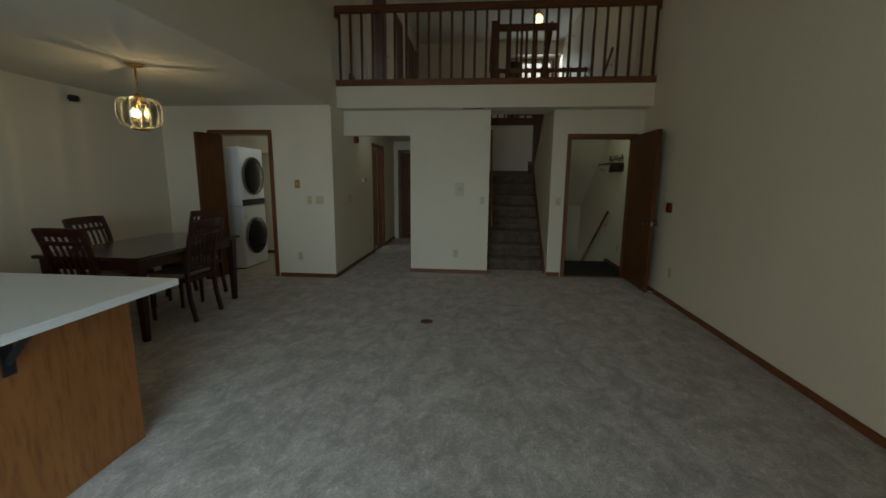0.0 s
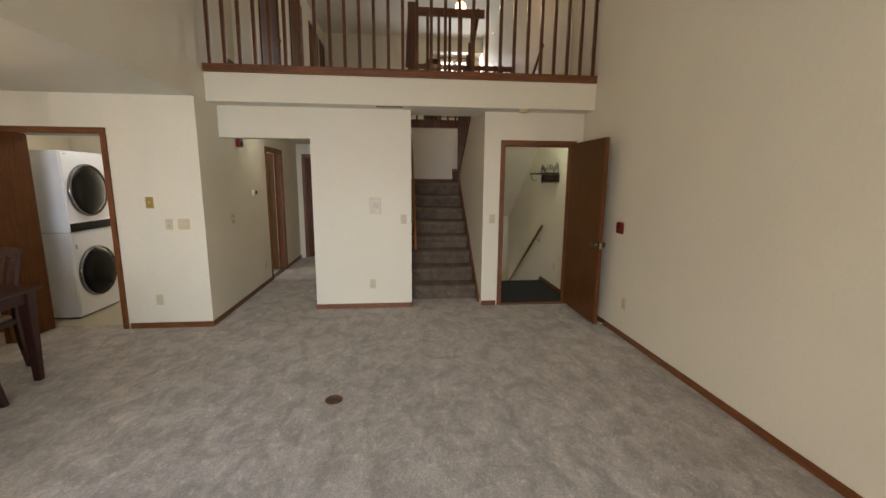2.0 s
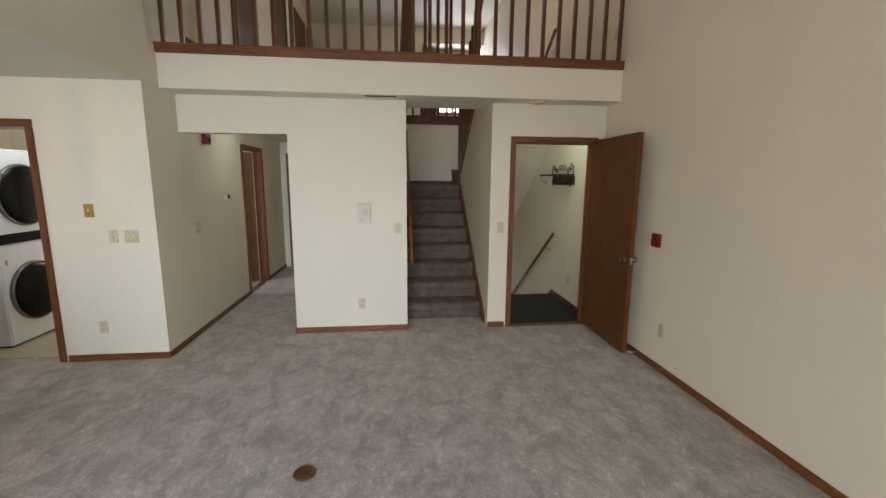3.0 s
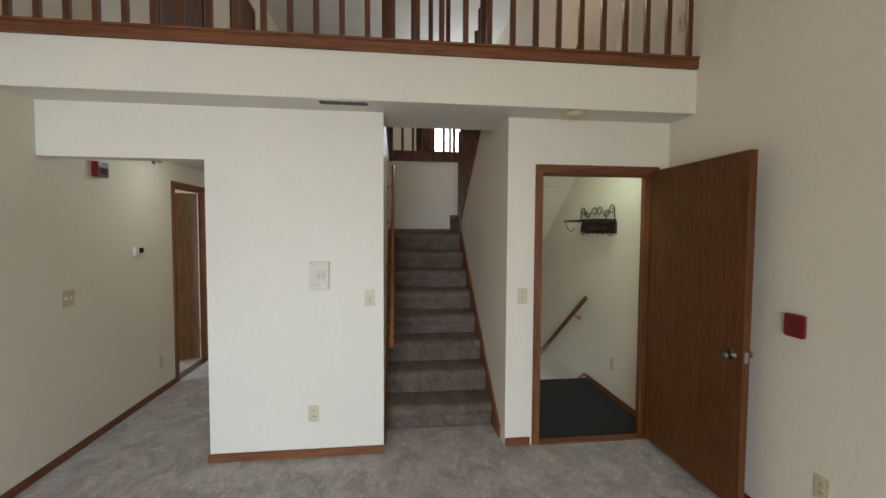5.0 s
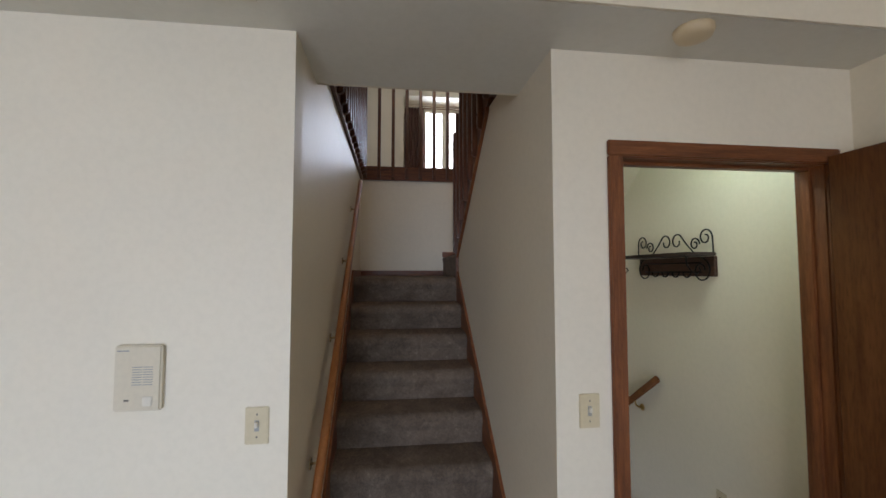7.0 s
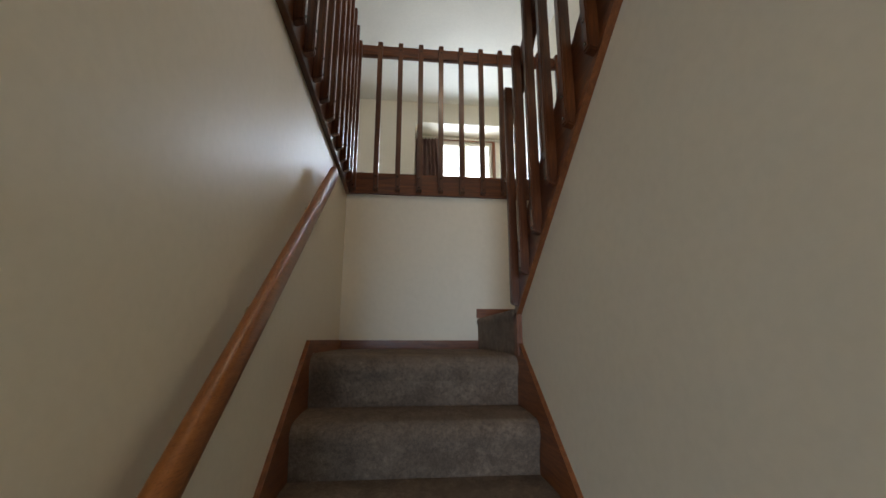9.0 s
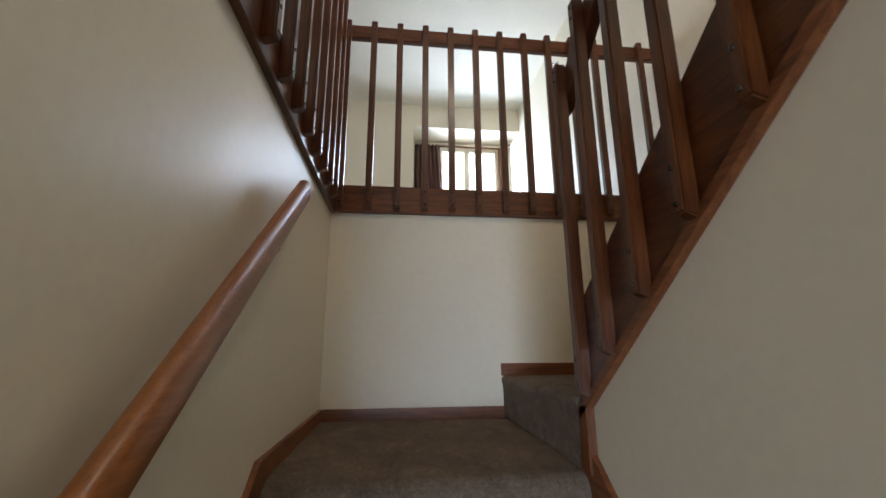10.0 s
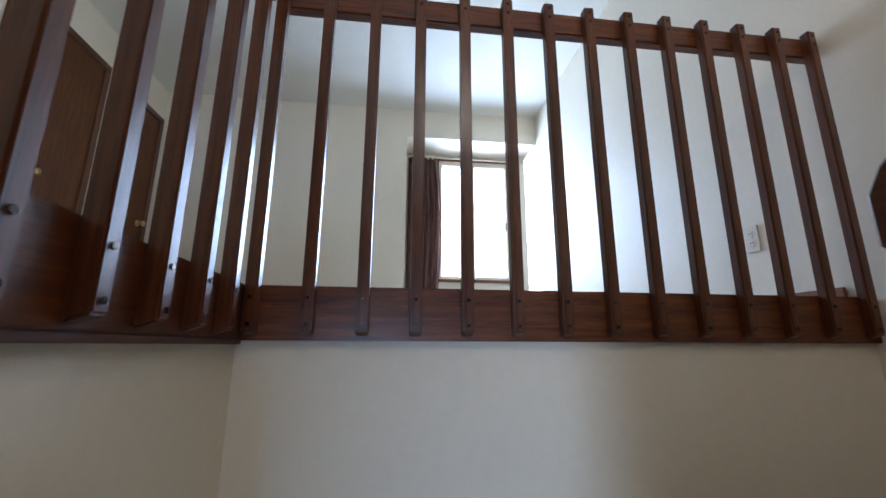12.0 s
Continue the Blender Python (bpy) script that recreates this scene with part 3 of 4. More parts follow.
prism(bm, [(8.785, f(8.785) - 0.09), (8.735, f(8.735) - 0.128), (7.3, f(7.3) - 0.128), (7.3, f(7.3) - 0.02), (8.77, f(8.77) - 0.02), (8.785, f(8.785) - 0.035)], "x", 1.6925, 1.730)
part("top_rail", bevelled(bm, 0.004, 1), RAIL_Y, upper)

# balcony railing over the living room
bal = thing("balcony_railing", (0.8, YB, ZF), "long dark-stained oak balcony railing with square spindles", "railing")
part("base_trim", bevelled(boxes((XL, XR, YB - 0.03, YB + 0.07, ZF + 0.006, ZF + 0.068)), 0.003), TRIM_X, bal, "red-brown oak base board")
part("base_cap", bevelled(boxes((XL, XR, YB - 0.042, YB + 0.08, ZF + 0.068, ZF + 0.086)), 0.005), TRIM_X, bal, "red-brown oak cap strip")
part("top_rail", bevelled(boxes((XL, XR, YB - 0.005, YB + 0.06, 3.66, 3.755)), 0.008), RAIL_X, bal)
BSP = bmesh.new()
box(BSP, -0.017, 0.017, -0.017, 0.017, 0, 0.876)
bevelled(BSP, 0.004, 2)
BSP = mesh_of("baluster", BSP, RAIL_Z)
n_bal = 28
for k in range(n_bal):
    ob = new("baluster", BSP)
    ob.parent = bal
    ob.matrix_parent_inverse = bal.matrix_basis.inverted()
    ob.location = (XL + 0.06 + k * (XR - XL - 0.1) / (n_bal - 1), YB + 0.025, ZF + 0.086)
for x in (XL, XR - 0.045):
    part("end_bracket", bevelled(boxes((x, x + 0.045, YB - 0.012, YB + 0.067, 3.60, 3.66)), 0.01), RAIL_X, bal)

# ---- base trim of the rooms ----
BH, BT = 0.06, 0.012


def baseboard(x0, x1, y0, y1, mat, z=0.0):
    bm = boxes((x0, x1, y0, y1, z, z + BH))
    bevelled(bm, 0.004, 2)
    tagged(part("baseboard", bm, mat), "red-brown oak baseboard", kind="structure")


baseboard(XR - BT, XR, YS, YM, TRIM_Y)
baseboard(-0.36, XS0, YM - BT, YM, TRIM_X)
baseboard(-0.36 - BT, -0.36, YM - BT, 10.2, TRIM_Y)
baseboard(XS1, DX0 - 0.06, YM - BT, YM, TRIM_X)
baseboard(LX1 + 0.06, XL + BT, YD - BT, YD, TRIM_X)
baseboard(XL, XL + BT, YD, HD0 - 0.06, TRIM_Y)
baseboard(XL, XL + BT, HD1 + 0.06, 10.2, TRIM_Y)
baseboard(XDL, LX0 - 0.06, YD - BT, YD, TRIM_X)
baseboard(XDL, XDL + BT, 2.72, YD - BT, TRIM_Y)
baseboard(XR - BT, XR, YM + 0.12, 7.95, TRIM_Y)
bm = bmesh.new()
prism(bm, [(7.95, 0.0), (7.95, BH), (10.1, BH - 1.7), (10.1, -1.78)], "x", XR - BT, XR)
tagged(part("baseboard_entry_stair", bm, TRIM_Y), "red-brown oak skirt beside the entry stairs", kind="structure")
baseboard(XDL, XL - 0.13, 7.88, 7.893, TRIM_X)
baseboard(XU, AX0, YBK - BT, YBK, TRIM_X, ZF)
baseboard(XW - BT, XW, YL1 + 0.05, YBK, TRIM_Y, ZF)


def casing_y(name, x0, x1, z1, y, depth, label, w=0.058, t=0.017, jamb=TRIM_Z):
    """A doorway's casing on a wall that faces -y, with its jambs through the wall."""
    ob = thing(name, ((x0 + x1) / 2, y, 0), label, "door frame")
    ob["kind"] = "structure"
    for a, b, d in ((x0 - w + 0.012, x0 + 0.012, 1), (x1 - 0.012, x1 + w - 0.012, -1)):
        bm = boxes((a, b, y - t, y, 0, z1 - 0.012))
        part("side_casing", bevelled(bm, 0.005, 2), TRIM_Z, ob)
    part("head_casing", bevelled(boxes((x0 - w + 0.012, x1 + w - 0.012, y - t, y, z1 - 0.0115, z1 + w - 0.012)), 0.005, 2), TRIM_X, ob)
    part("jamb", boxes((x0 - 0.004, x0 + 0.014, y + 0.001, y + depth, 0, z1)), TRIM_Z, ob)
    part("jamb", boxes((x1 - 0.014, x1 + 0.004, y + 0.001, y + depth, 0, z1)), TRIM_Z, ob)
    part("head_jamb", boxes((x0 + 0.0145, x1 - 0.0145, y + 0.001, y + depth, z1 - 0.014, z1 + 0.004)), TRIM_X, ob)
    part("stop", bevelled(boxes((x0 + 0.0142, x0 + 0.026, y + 0.05, y + 0.085, 0, z1 - 0.015)), 0.002), TRIM_Z, ob)
    part("stop", bevelled(boxes((x1 - 0.026, x1 - 0.0142, y + 0.05, y + 0.085, 0, z1 - 0.015)), 0.002), TRIM_Z, ob)
    part("stop", bevelled(boxes((x0 + 0.0265, x1 - 0.0265, y + 0.05, y + 0.085, z1 - 0.027, z1 - 0.0145)), 0.002), TRIM_X, ob)
    return ob


def casing_x(name, y0, y1, z0, z1, x, depth, label, w=0.058, t=0.017):
    """The same on a wall that faces +x."""
    ob = thing(name, (x, (y0 + y1) / 2, z0), label, "door frame")
    ob["kind"] = "structure"
    for a, b in ((y0 - w + 0.012, y0 + 0.012), (y1 - 0.012, y1 + w - 0.012)):
        part("side_casing", bevelled(boxes((x, x + t, a, b, z0, z1 - 0.012)), 0.005, 2), TRIM_Z, ob)
    part("head_casing", bevelled(boxes((x, x + t, y0 - w + 0.012, y1 + w - 0.012, z1 - 0.0115, z1 + w - 0.012)), 0.005, 2), TRIM_Y, ob)
    part("jamb", boxes((x - depth, x - 0.001, y0 - 0.004, y0 + 0.014, z0, z1)), TRIM_Z, ob)
    part("jamb", boxes((x - depth, x - 0.001, y1 - 0.014, y1 + 0.004, z0, z1)), TRIM_Z, ob)
    part("head_jamb", boxes((x - depth, x - 0.001, y0 + 0.0145, y1 - 0.0145, z1 - 0.014, z1 + 0.004)), TRIM_Y, ob)
    return ob


casing_y("door_frame_1", DX0, DX1, DZ, YM, 0.12, "red-brown oak casing round the entry doorway")
casing_y("door_frame_2", LX0, LX1, LZ, YD, 0.11, "red-brown oak casing round the laundry closet")
casing_x("door_frame_3", HD0, HD1, 0, 2.04, XL, 0.11, "red-brown oak casing round the hall doorway")
casing_y("door_frame_4", -1.22, -0.5, 2.04, 10.2, 0.1, "dark oak casing at the hall's end")


def knob(bm, p, axis, sign):
    """A turned door knob with its rose, along an axis from the door's face."""
    prof = [(0.031, 0.0), (0.031, 0.005), (0.013, 0.008), (0.011, 0.03), (0.022, 0.038), (0.027, 0.05), (0.024, 0.06), (0.012, 0.064)]
    lathe(bm, [(r, sign * h) for r, h in prof], p, axis, 20)


# entry door, swung open against the right wall
door = thing("door_1", (2.82, 6.62, 0), "flush walnut-stained entry door standing open", "door")
part("leaf", bevelled(boxes((2.797, 2.841, 5.765, 6.628, 0.028, 2.045)), 0.002, 1), DOOR, door)
bm = bmesh.new()
knob(bm, (2.797, 5.835, 0.905), "x", -1)
knob(bm, (2.841, 5.835, 0.905), "x", 1)
part("door_handle", bm, NICKEL, door, "dark nickel round knob")
part("latch_plate", bevelled(boxes((2.808, 2.83, 5.7625, 5.766, 0.875, 0.935)), 0.001, 1), STEEL, door)
for z in (0.25, 1.05, 1.82):
    bm = bmesh.new()
    rod(bm, (2.845, 6.636, z - 0.045), (2.845, 6.636, z + 0.045), 0.007)
    part("hinge", bm, BRASS, door)
stop = thing("door_stop", (2.93, 5.72, 0.05), "white-tipped spring door stop on the baseboard", "door stop")
bm = bmesh.new()
rod(bm, (XR - BT, 5.74, 0.045), (XR - 0.075, 5.74, 0.045), 0.006)
part("spring", bm, STEEL, stop)
bm = bmesh.new()
rod(bm, (XR - 0.075, 5.74, 0.045), (XR - 0.09, 5.74, 0.045), 0.009)
part("tip", bm, OFFWHITE, stop)

# folding laundry door, stacked against its left jamb
fold = thing("door_2", (-3.08, 6.1, 0), "flush walnut-stained folding closet door standing open", "door")
for name, a, b in (("panel", (-2.985, 6.155), (-3.055, 5.735)), ("panel", (-3.10, 6.155), (-3.075, 5.73))):
    a, b = Vector((*a, 0)), Vector((*b, 0))
    n = (b - a).normalized().cross(Vector((0, 0, 1))) * 0.016
    bm = bmesh.new()
    prism(bm, [tuple((a + n)[:2]), tuple((b + n)[:2]), tuple((b - n)[:2]), tuple((a - n)[:2])], "z", 0.02, 2.02)
    part(name, bm, DOOR, fold)
part("track", boxes((LX0 + 0.016, LX1 - 0.016, 6.14, 6.165, LZ - 0.035, LZ - 0.0145)), STEEL, fold, "steel track under the head")
# hall door, ajar inwards
hd = thing("door_3", (XL - 0.1, HD1, 0), "oak-veneer hall door standing ajar", "door")
bm = bmesh.new()
a, b = Vector((XL - 0.115, HD1 - 0.03, 0)), Vector((XL - 0.79, HD1 - 0.33, 0))
n = (b - a).normalized().cross(Vector((0, 0, 1))) * 0.018
prism(bm, [tuple((a + n)[:2]), tuple((b + n)[:2]), tuple((b - n)[:2]), tuple((a - n)[:2])], "z", 0.02, 2.02)
part("leaf", bm, OAK_DOOR, hd)
bm = bmesh.new()
knob(bm, (XL - 0.72, HD1 - 0.325, 0.95), "y", -1)
part("door_handle", bm, BRASS, hd, "brass round knob")
hd2 = thing("door_4", (-0.9, 10.26, 0), "dark closed door at the hall's end", "door")
part("leaf", boxes((-1.205, -0.515, 10.255, 10.29, 0.01, 2.025)), DOOR, hd2)
bm = bmesh.new()
knob(bm, (-0.58, 10.255, 0.95), "y", -1)
part("door_handle", bm, BRASS, hd2)

# loft doors on the left wall
for name, y0, y1 in (("door_5", 7.72, 8.52), ("door_6", 9.35, 10.15), ("door_7", 10.92, 11.70), ("door_8", 12.02, 12.52)):
    ob = thing(name, (XU, (y0 + y1) / 2, ZF), "closed walnut-veneer loft door in a brown casing", "door", "loft doors")
    part("leaf", bevelled(boxes((XU, XU + 0.008, y0, y1, ZF + 0.01, ZF + 2.03)), 0.002, 1), DOOR, ob)
    for a, b in ((y0 - 0.06, y0 - 0.001), (y1 + 0.001, y1 + 0.06)):
        part("side_casing", bevelled(boxes((XU, XU + 0.02, a, b, ZF, ZF + 2.031)), 0.004, 1), RAIL_Z, ob)
    part("head_casing", bevelled(boxes((XU, XU + 0.02, y0 - 0.06, y1 + 0.06, ZF + 2.032, ZF + 2.09)), 0.004, 1), RAIL_Y, ob)
    bm = bmesh.new()
    knob(bm, (XU + 0.008, y1 - 0.07 if name != "door_7" else y0 + 0.34, ZF + 0.95), "x", 1)
    part("door_handle", bm, BRASS, ob, "brass round knob")

# loft window
win = thing("window_1", (2.17, YBK + 0.5, WZ0), "white sliding window in a brown wood surround", "window")
win["kind"] = "structure"
yw = YBK + 0.418
part("head_casing", bevelled(boxes((WX0 - 0.05, WX1 + 0.05, yw - 0.016, yw + 0.001, WZ1, WZ1 + 0.05)), 0.004), TRIM_X, win)
part("side_casing", bevelled(boxes((WX0 - 0.05, WX0, yw - 0.016, yw + 0.001, WZ0, WZ1 - 0.001)), 0.004), TRIM_Z, win)
part("side_casing", bevelled(boxes((WX1, WX1 + 0.05, yw - 0.016, yw + 0.001, WZ0, WZ1 - 0.001)), 0.004), TRIM_Z, win)
part("window_sill", bevelled(boxes((WX0 - 0.06, WX1 + 0.06, yw - 0.04, yw + 0.06, WZ0 - 0.03, WZ0 - 0.001)), 0.004), TRIM_X, win)
fr = 0.042
part("window_frame", boxes((WX0, WX1, yw + 0.03, yw + 0.09, WZ0, WZ0 + fr), (WX0, WX1, yw + 0.03, yw + 0.09, WZ1 - fr, WZ1), (WX0, WX0 + fr, yw + 0.03, yw + 0.09, WZ0 + fr, WZ1 - fr), (WX1 - fr, WX1, yw + 0.03, yw + 0.09, WZ0 + fr, WZ1 - fr)), OFFWHITE, win)
mx = WX0 + 0.40
part("mullion", bevelled(boxes((mx - 0.035, mx + 0.035, yw + 0.035, yw + 0.085, WZ0 + fr, WZ1 - fr)), 0.004), OFFWHITE, win)
for a, b in ((WX0 + fr, mx - 0.035), (mx + 0.035, WX1 - fr)):
    g = part("pane", boxes((a, b, yw + 0.058, yw + 0.062, WZ0 + fr, WZ1 - fr)), PANE, win)
    g.visible_shadow = False
part("sash_lock", bevelled(boxes((WX1 - fr - 0.02, WX1 - fr + 0.004, yw + 0.02, yw + 0.036, 3.88, 3.98)), 0.003), NICKEL, win)
# curtain and its rod
cur = thing("curtain", (1.56, YBK + 0.34, ZF), "brown striped curtain drawn aside beside the window", "curtain")
bm = bmesh.new()
rows = []
for zi in range(13):
    z = ZF + 0.35 + (4.70 - ZF - 0.35) * zi / 12
    row = []
    for i in range(49):
        u = i / 48
        bulge = 0.05 * math.sin(math.pi * zi / 12) * u
        row.append(bm.verts.new((1.375 + 0.345 * u + bulge, YBK + 0.33 + 0.028 * math.sin(u * 40) + 0.006 * math.sin(zi * 1.3 + u * 9), z)))
    rows.append(row)
for lo, hi in zip(rows, rows[1:]):
    for i in range(48):
        bm.faces.new((lo[i], lo[i + 1], hi[i + 1], hi[i])).smooth = True
bmesh.ops.solidify(bm, geom=bm.faces[:], thickness=0.004)
part("cloth", bm, CURTAIN, cur)
rd = thing("curtain_rod", (2.1, YBK + 0.33, 4.71), "thin white curtain rod across the window recess", "curtain rod")
bm = bmesh.new()
rod(bm, (AX0 + 0.005, YBK + 0.33, 4.715), (XW - 0.005, YBK + 0.33, 4.715), 0.009)
part("rod", bm, OFFWHITE, rd)

# ---- lamps of the place, and two added ones ----
def dome_lamp(name, p, r, h, label, watts, color, mat):
    ob = thing(name, p, label, "ceiling light")
    bm = bmesh.new()
    lathe(bm, [(r * 0.9, 0.0), (r * 0.9, -0.02), (r * 0.6, -0.022)], p)
    part("base", bm, BRASS, ob)
    bm = bmesh.new()
    lathe(bm, [(r * 0.75, -0.022), (r * 0.98, -0.3 * h), (r, -0.5 * h), (r * 0.8, -0.8 * h), (r * 0.4, -0.97 * h), (0.01, -h)], p)
    sh = part("shade", bm, mat, ob, "glowing glass shade")
    sh.visible_shadow = False
    bulb_light(name + "_bulb", (p[0], p[1], p[2] - 0.6 * h), watts, color, 0.06)


# no fixture is known in the hall; this lamp is added behind the header
dome_lamp("hall_fill_light", (-0.87, 7.75, 2.28), 0.14, 0.04, "unseen ceiling light added to brighten the hall", 7.0, (0.55, 0.88, 1.0), BULB_COOL)
dome_lamp("entry_ceiling_light", (2.42, 7.05, ZC), 0.13, 0.13, "round glowing ceiling light over the entry", 10, (0.54, 0.90, 0.86), BULB_COOL)
dome_lamp("laundry_ceiling_light", (-2.45, 6.75, ZC), 0.14, 0.13, "round glowing ceiling light in the laundry", 16, (0.62, 0.82, 1.0), BULB_COOL)
# small pendant over the stairwell
SP = Vector((1.60, 8.15, 0))
sp = thing("stairwell_pendant", (SP.x, SP.y, ZTOP), "small warm glass pendant with a brass cap, lit", "pendant lamp")
bm = bmesh.new()
lathe(bm, [(0.06, ZTOP), (0.06, ZTOP - 0.01), (0.03, ZTOP - 0.025), (0.008, ZTOP - 0.03)], SP)
part("canopy", bm, BRASS, sp)
bm = bmesh.new()
rod(bm, SP + Vector((0, 0, ZTOP - 0.03)), SP + Vector((0, 0, 4.25)), 0.006)
part("stem", bm, BRASS, sp)
bm = bmesh.new()
lathe(bm, [(0.012, 4.26), (0.045, 4.235), (0.055, 4.20), (0.03, 4.195)], SP)
part("cap", bm, BRASS, sp)
bm = bmesh.new()
lathe(bm, [(0.035, 4.195), (0.07, 4.17), (0.08, 4.13), (0.068, 4.085), (0.03, 4.055), (0.005, 4.05)], SP)
b = part("shade", bm, BULB, sp, "glowing warm glass shade")
b.visible_shadow = False
bulb_light("stairwell_pendant_bulb", (SP.x, SP.y, 4.12), 8.0, (1.0, 0.86, 0.68), 0.05)
area_light("daylight_entrance", look((2.4, 10.0, -1.4), (2.4, 8.0, -1.2)), 0.8, 1.2, 12, DAY)
# no window here; added to brighten the hall door's leaf
area_light("bedroom_fill", look((-3.0, 8.1, 1.4), (-1.7, 9.0, 1.1)), 1.0, 1.2, 45, DAY)

# dining pendant
LP = Vector((-2.36, 4.03, 0))
pend = thing("pendant_lamp", (LP.x, LP.y, ZC), "brass pendant lamp with a faceted clear glass shade, lit", "pendant lamp")
bm = bmesh.new()
lathe(bm, [(0.075, ZC), (0.075, ZC - 0.008), (0.05, ZC - 0.024), (0.012, ZC - 0.034)], LP)
part("canopy", bm, BRASS, pend)
bm = bmesh.new()
rod(bm, LP + Vector((0, 0, ZC - 0.034)), LP + Vector((0, 0, 2.13)), 0.008)
part("stem", bm, BRASS, pend)
bm = bmesh.new()
lathe(bm, [(0.012, 2.16), (0.032, 2.145), (0.034, 2.125), (0.022, 2.115), (0.02, 2.07)], LP)
part("holder", bm, BRASS, pend)
bm = bmesh.new()
lathe(bm, [(0.02, 1.865), (0.075, 1.86), (0.08, 1.85), (0.02, 1.84)], LP, sides=20)
part("bottom_ring", bm, BRASS, pend)
prof = [(0.036, 2.132), (0.140, 2.112), (0.170, 2.075), (0.178, 2.0), (0.172, 1.935), (0.146, 1.89), (0.08, 1.868)]
NP = 14
for k in range(NP):
    # facets split by added gaps that let bright rays onto the ceiling
    for name, u0, u1 in (("pane", 0.20, 0.80), ("bevel_strip", 0.05, 0.165), ("bevel_strip", 0.835, 0.95)):
        a0, a1 = 2 * math.pi * (k + u0) / NP, 2 * math.pi * (k + u1) / NP
        bm = bmesh.new()
        prev = None
        for r, h in prof:
            row = [bm.verts.new(LP + Vector((r * math.cos(a), r * math.sin(a), h))) for a in (a0, a1)]
            if prev:
                bm.faces.new((prev[0], prev[1], row[1], row[0]))
            prev = row
        bmesh.ops.solidify(bm, geom=bm.faces[:], thickness=0.004)
        part(name, bm, GLASS, pend, "bevelled clear glass pane" if k == 0 else "")
    # rib added to throw a dark ray on the ceiling
    bm = bmesh.new()
    a = 2 * math.pi * k / NP
    tube(bm, [LP + Vector((r * math.cos(a), r * math.sin(a), h)) for r, h in prof], 0.0036, 6)
    part("ray_rib", bm, GLASS_EDGE, pend)
for k in range(3):
    a = 2 * math.pi * (k + 0.2) / 3
    p = LP + Vector((0.055 * math.cos(a), 0.055 * math.sin(a), 1.99))
    bm = bmesh.new()
    lathe(bm, [(0.006, 0.05), (0.012, 0.035), (0.02, 0.0), (0.016, -0.025), (0.004, -0.04)], p, sides=14)
    b = part("bulb", bm, BULB, pend, "lit warm bulb")
    b.visible_shadow = False
    bm = bmesh.new()
    tube(bm, [LP + Vector((0.02 * math.cos(a), 0.02 * math.sin(a), 2.08)), p + Vector((0, 0, 0.075)), p + Vector((0, 0, 0.045))], 0.009)
    part("socket", bm, BRASS, pend)
    bulb_light("pendant_light", p, 1.6, (1.0, 0.78, 0.52), 0.005)

# lamp without a bulb mesh, added mid-shade for crisper ceiling rays
bulb_light("pendant_light", (LP.x, LP.y, 2.0), 32, (1.0, 0.78, 0.52), 0.004)

# ---- wall plates and small fixtures ----


def plate(name, m, w, h, label, category, kind, mat=None):
    """A wall plate facing -y in its own frame, placed by m: kind is switch, outlet, double, blank."""
    ob = new(name)
    ob.matrix_basis = m
    tagged(ob, label, category)
    mat = mat or IVORY

    def add(nm, bm, mt, lb=""):
        o = new(nm, mesh_of(nm, bm, mt))
        o.parent = ob
        if lb:
            o["label"] = lb

    add("plate", bevelled(boxes((-w / 2, w / 2, -0.006, 0.002, -h / 2, h / 2)), 0.0022, 2), mat)
    if kind in ("switch", "double"):
        for dx in ((0,) if kind == "switch" else (-0.023, 0.023)):
            add("toggle", bevelled(boxes((dx - 0.005, dx + 0.005, -0.018, -0.006, -0.004, 0.014)), 0.002, 1), OFFWHITE)
            add("slot", boxes((dx - 0.007, dx + 0.007, -0.0068, -0.006, -0.017, 0.017)), GREY_GRILLE if kind == "switch" else mat)
            for dz in (-0.035, 0.035):
                bm = bmesh.new()
                lathe(bm, [(0.003, -0.0075), (0.003, -0.006)], (dx, 0, dz), "y", 8)
                add("screw", bm, NICKEL)
    if kind == "outlet":
        for dz in (-0.021, 0.021):
            bm = bmesh.new()
            lathe(bm, [(0.015, -0.0085), (0.0165, -0.006)], (0, 0, dz), "y", 18)
            add("socket", bm, mat)
            for dx in (-0.006, 0.006):
                add("slit", boxes((dx - 0.0013, dx + 0.0013, -0.0093, -0.0084, dz - 0.002, dz + 0.007)), DARK_SLOT)
    return ob


EAST = lambda y, z: pose(XR, y, z, 0, 0, -90)
WEST = lambda y, z, x=XL: pose(x, y, z, 0, 0, 90)
plate("light_switch", pose(0.72, YM, 1.12), 0.072, 0.115, "ivory light switch plate beside the stairs", "light switch", "switch")
plate("power_outlet", pose(0.329, YM, 0.31), 0.072, 0.117, "ivory double power outlet low on the wall", "outlet", "outlet")
plate("light_switch", pose(1.825, YM, 1.12), 0.074, 0.117, "ivory light switch plate beside the entry door", "light switch", "switch")
plate("light_switch", pose(-1.716, YD, 1.122), 0.07, 0.114, "ivory light switch plate on the dining wall", "light switch", "switch")
plate("double_light_switch", pose(-1.57, YD, 1.122), 0.115, 0.114, "ivory double light switch plate", "light switch", "double")
plate("power_outlet", pose(-1.888, YD, 0.312), 0.07, 0.114, "ivory double power outlet under the switches", "outlet", "outlet")
plate("brass_wall_plate", pose(-1.885, YD, 1.345), 0.075, 0.115, "yellow brass wall plate beside the laundry", "wall plate", "switch", plain("yellow_brass_plate", (0.50, 0.32, 0.09), 0.35, 0.5, 0.1, 30))
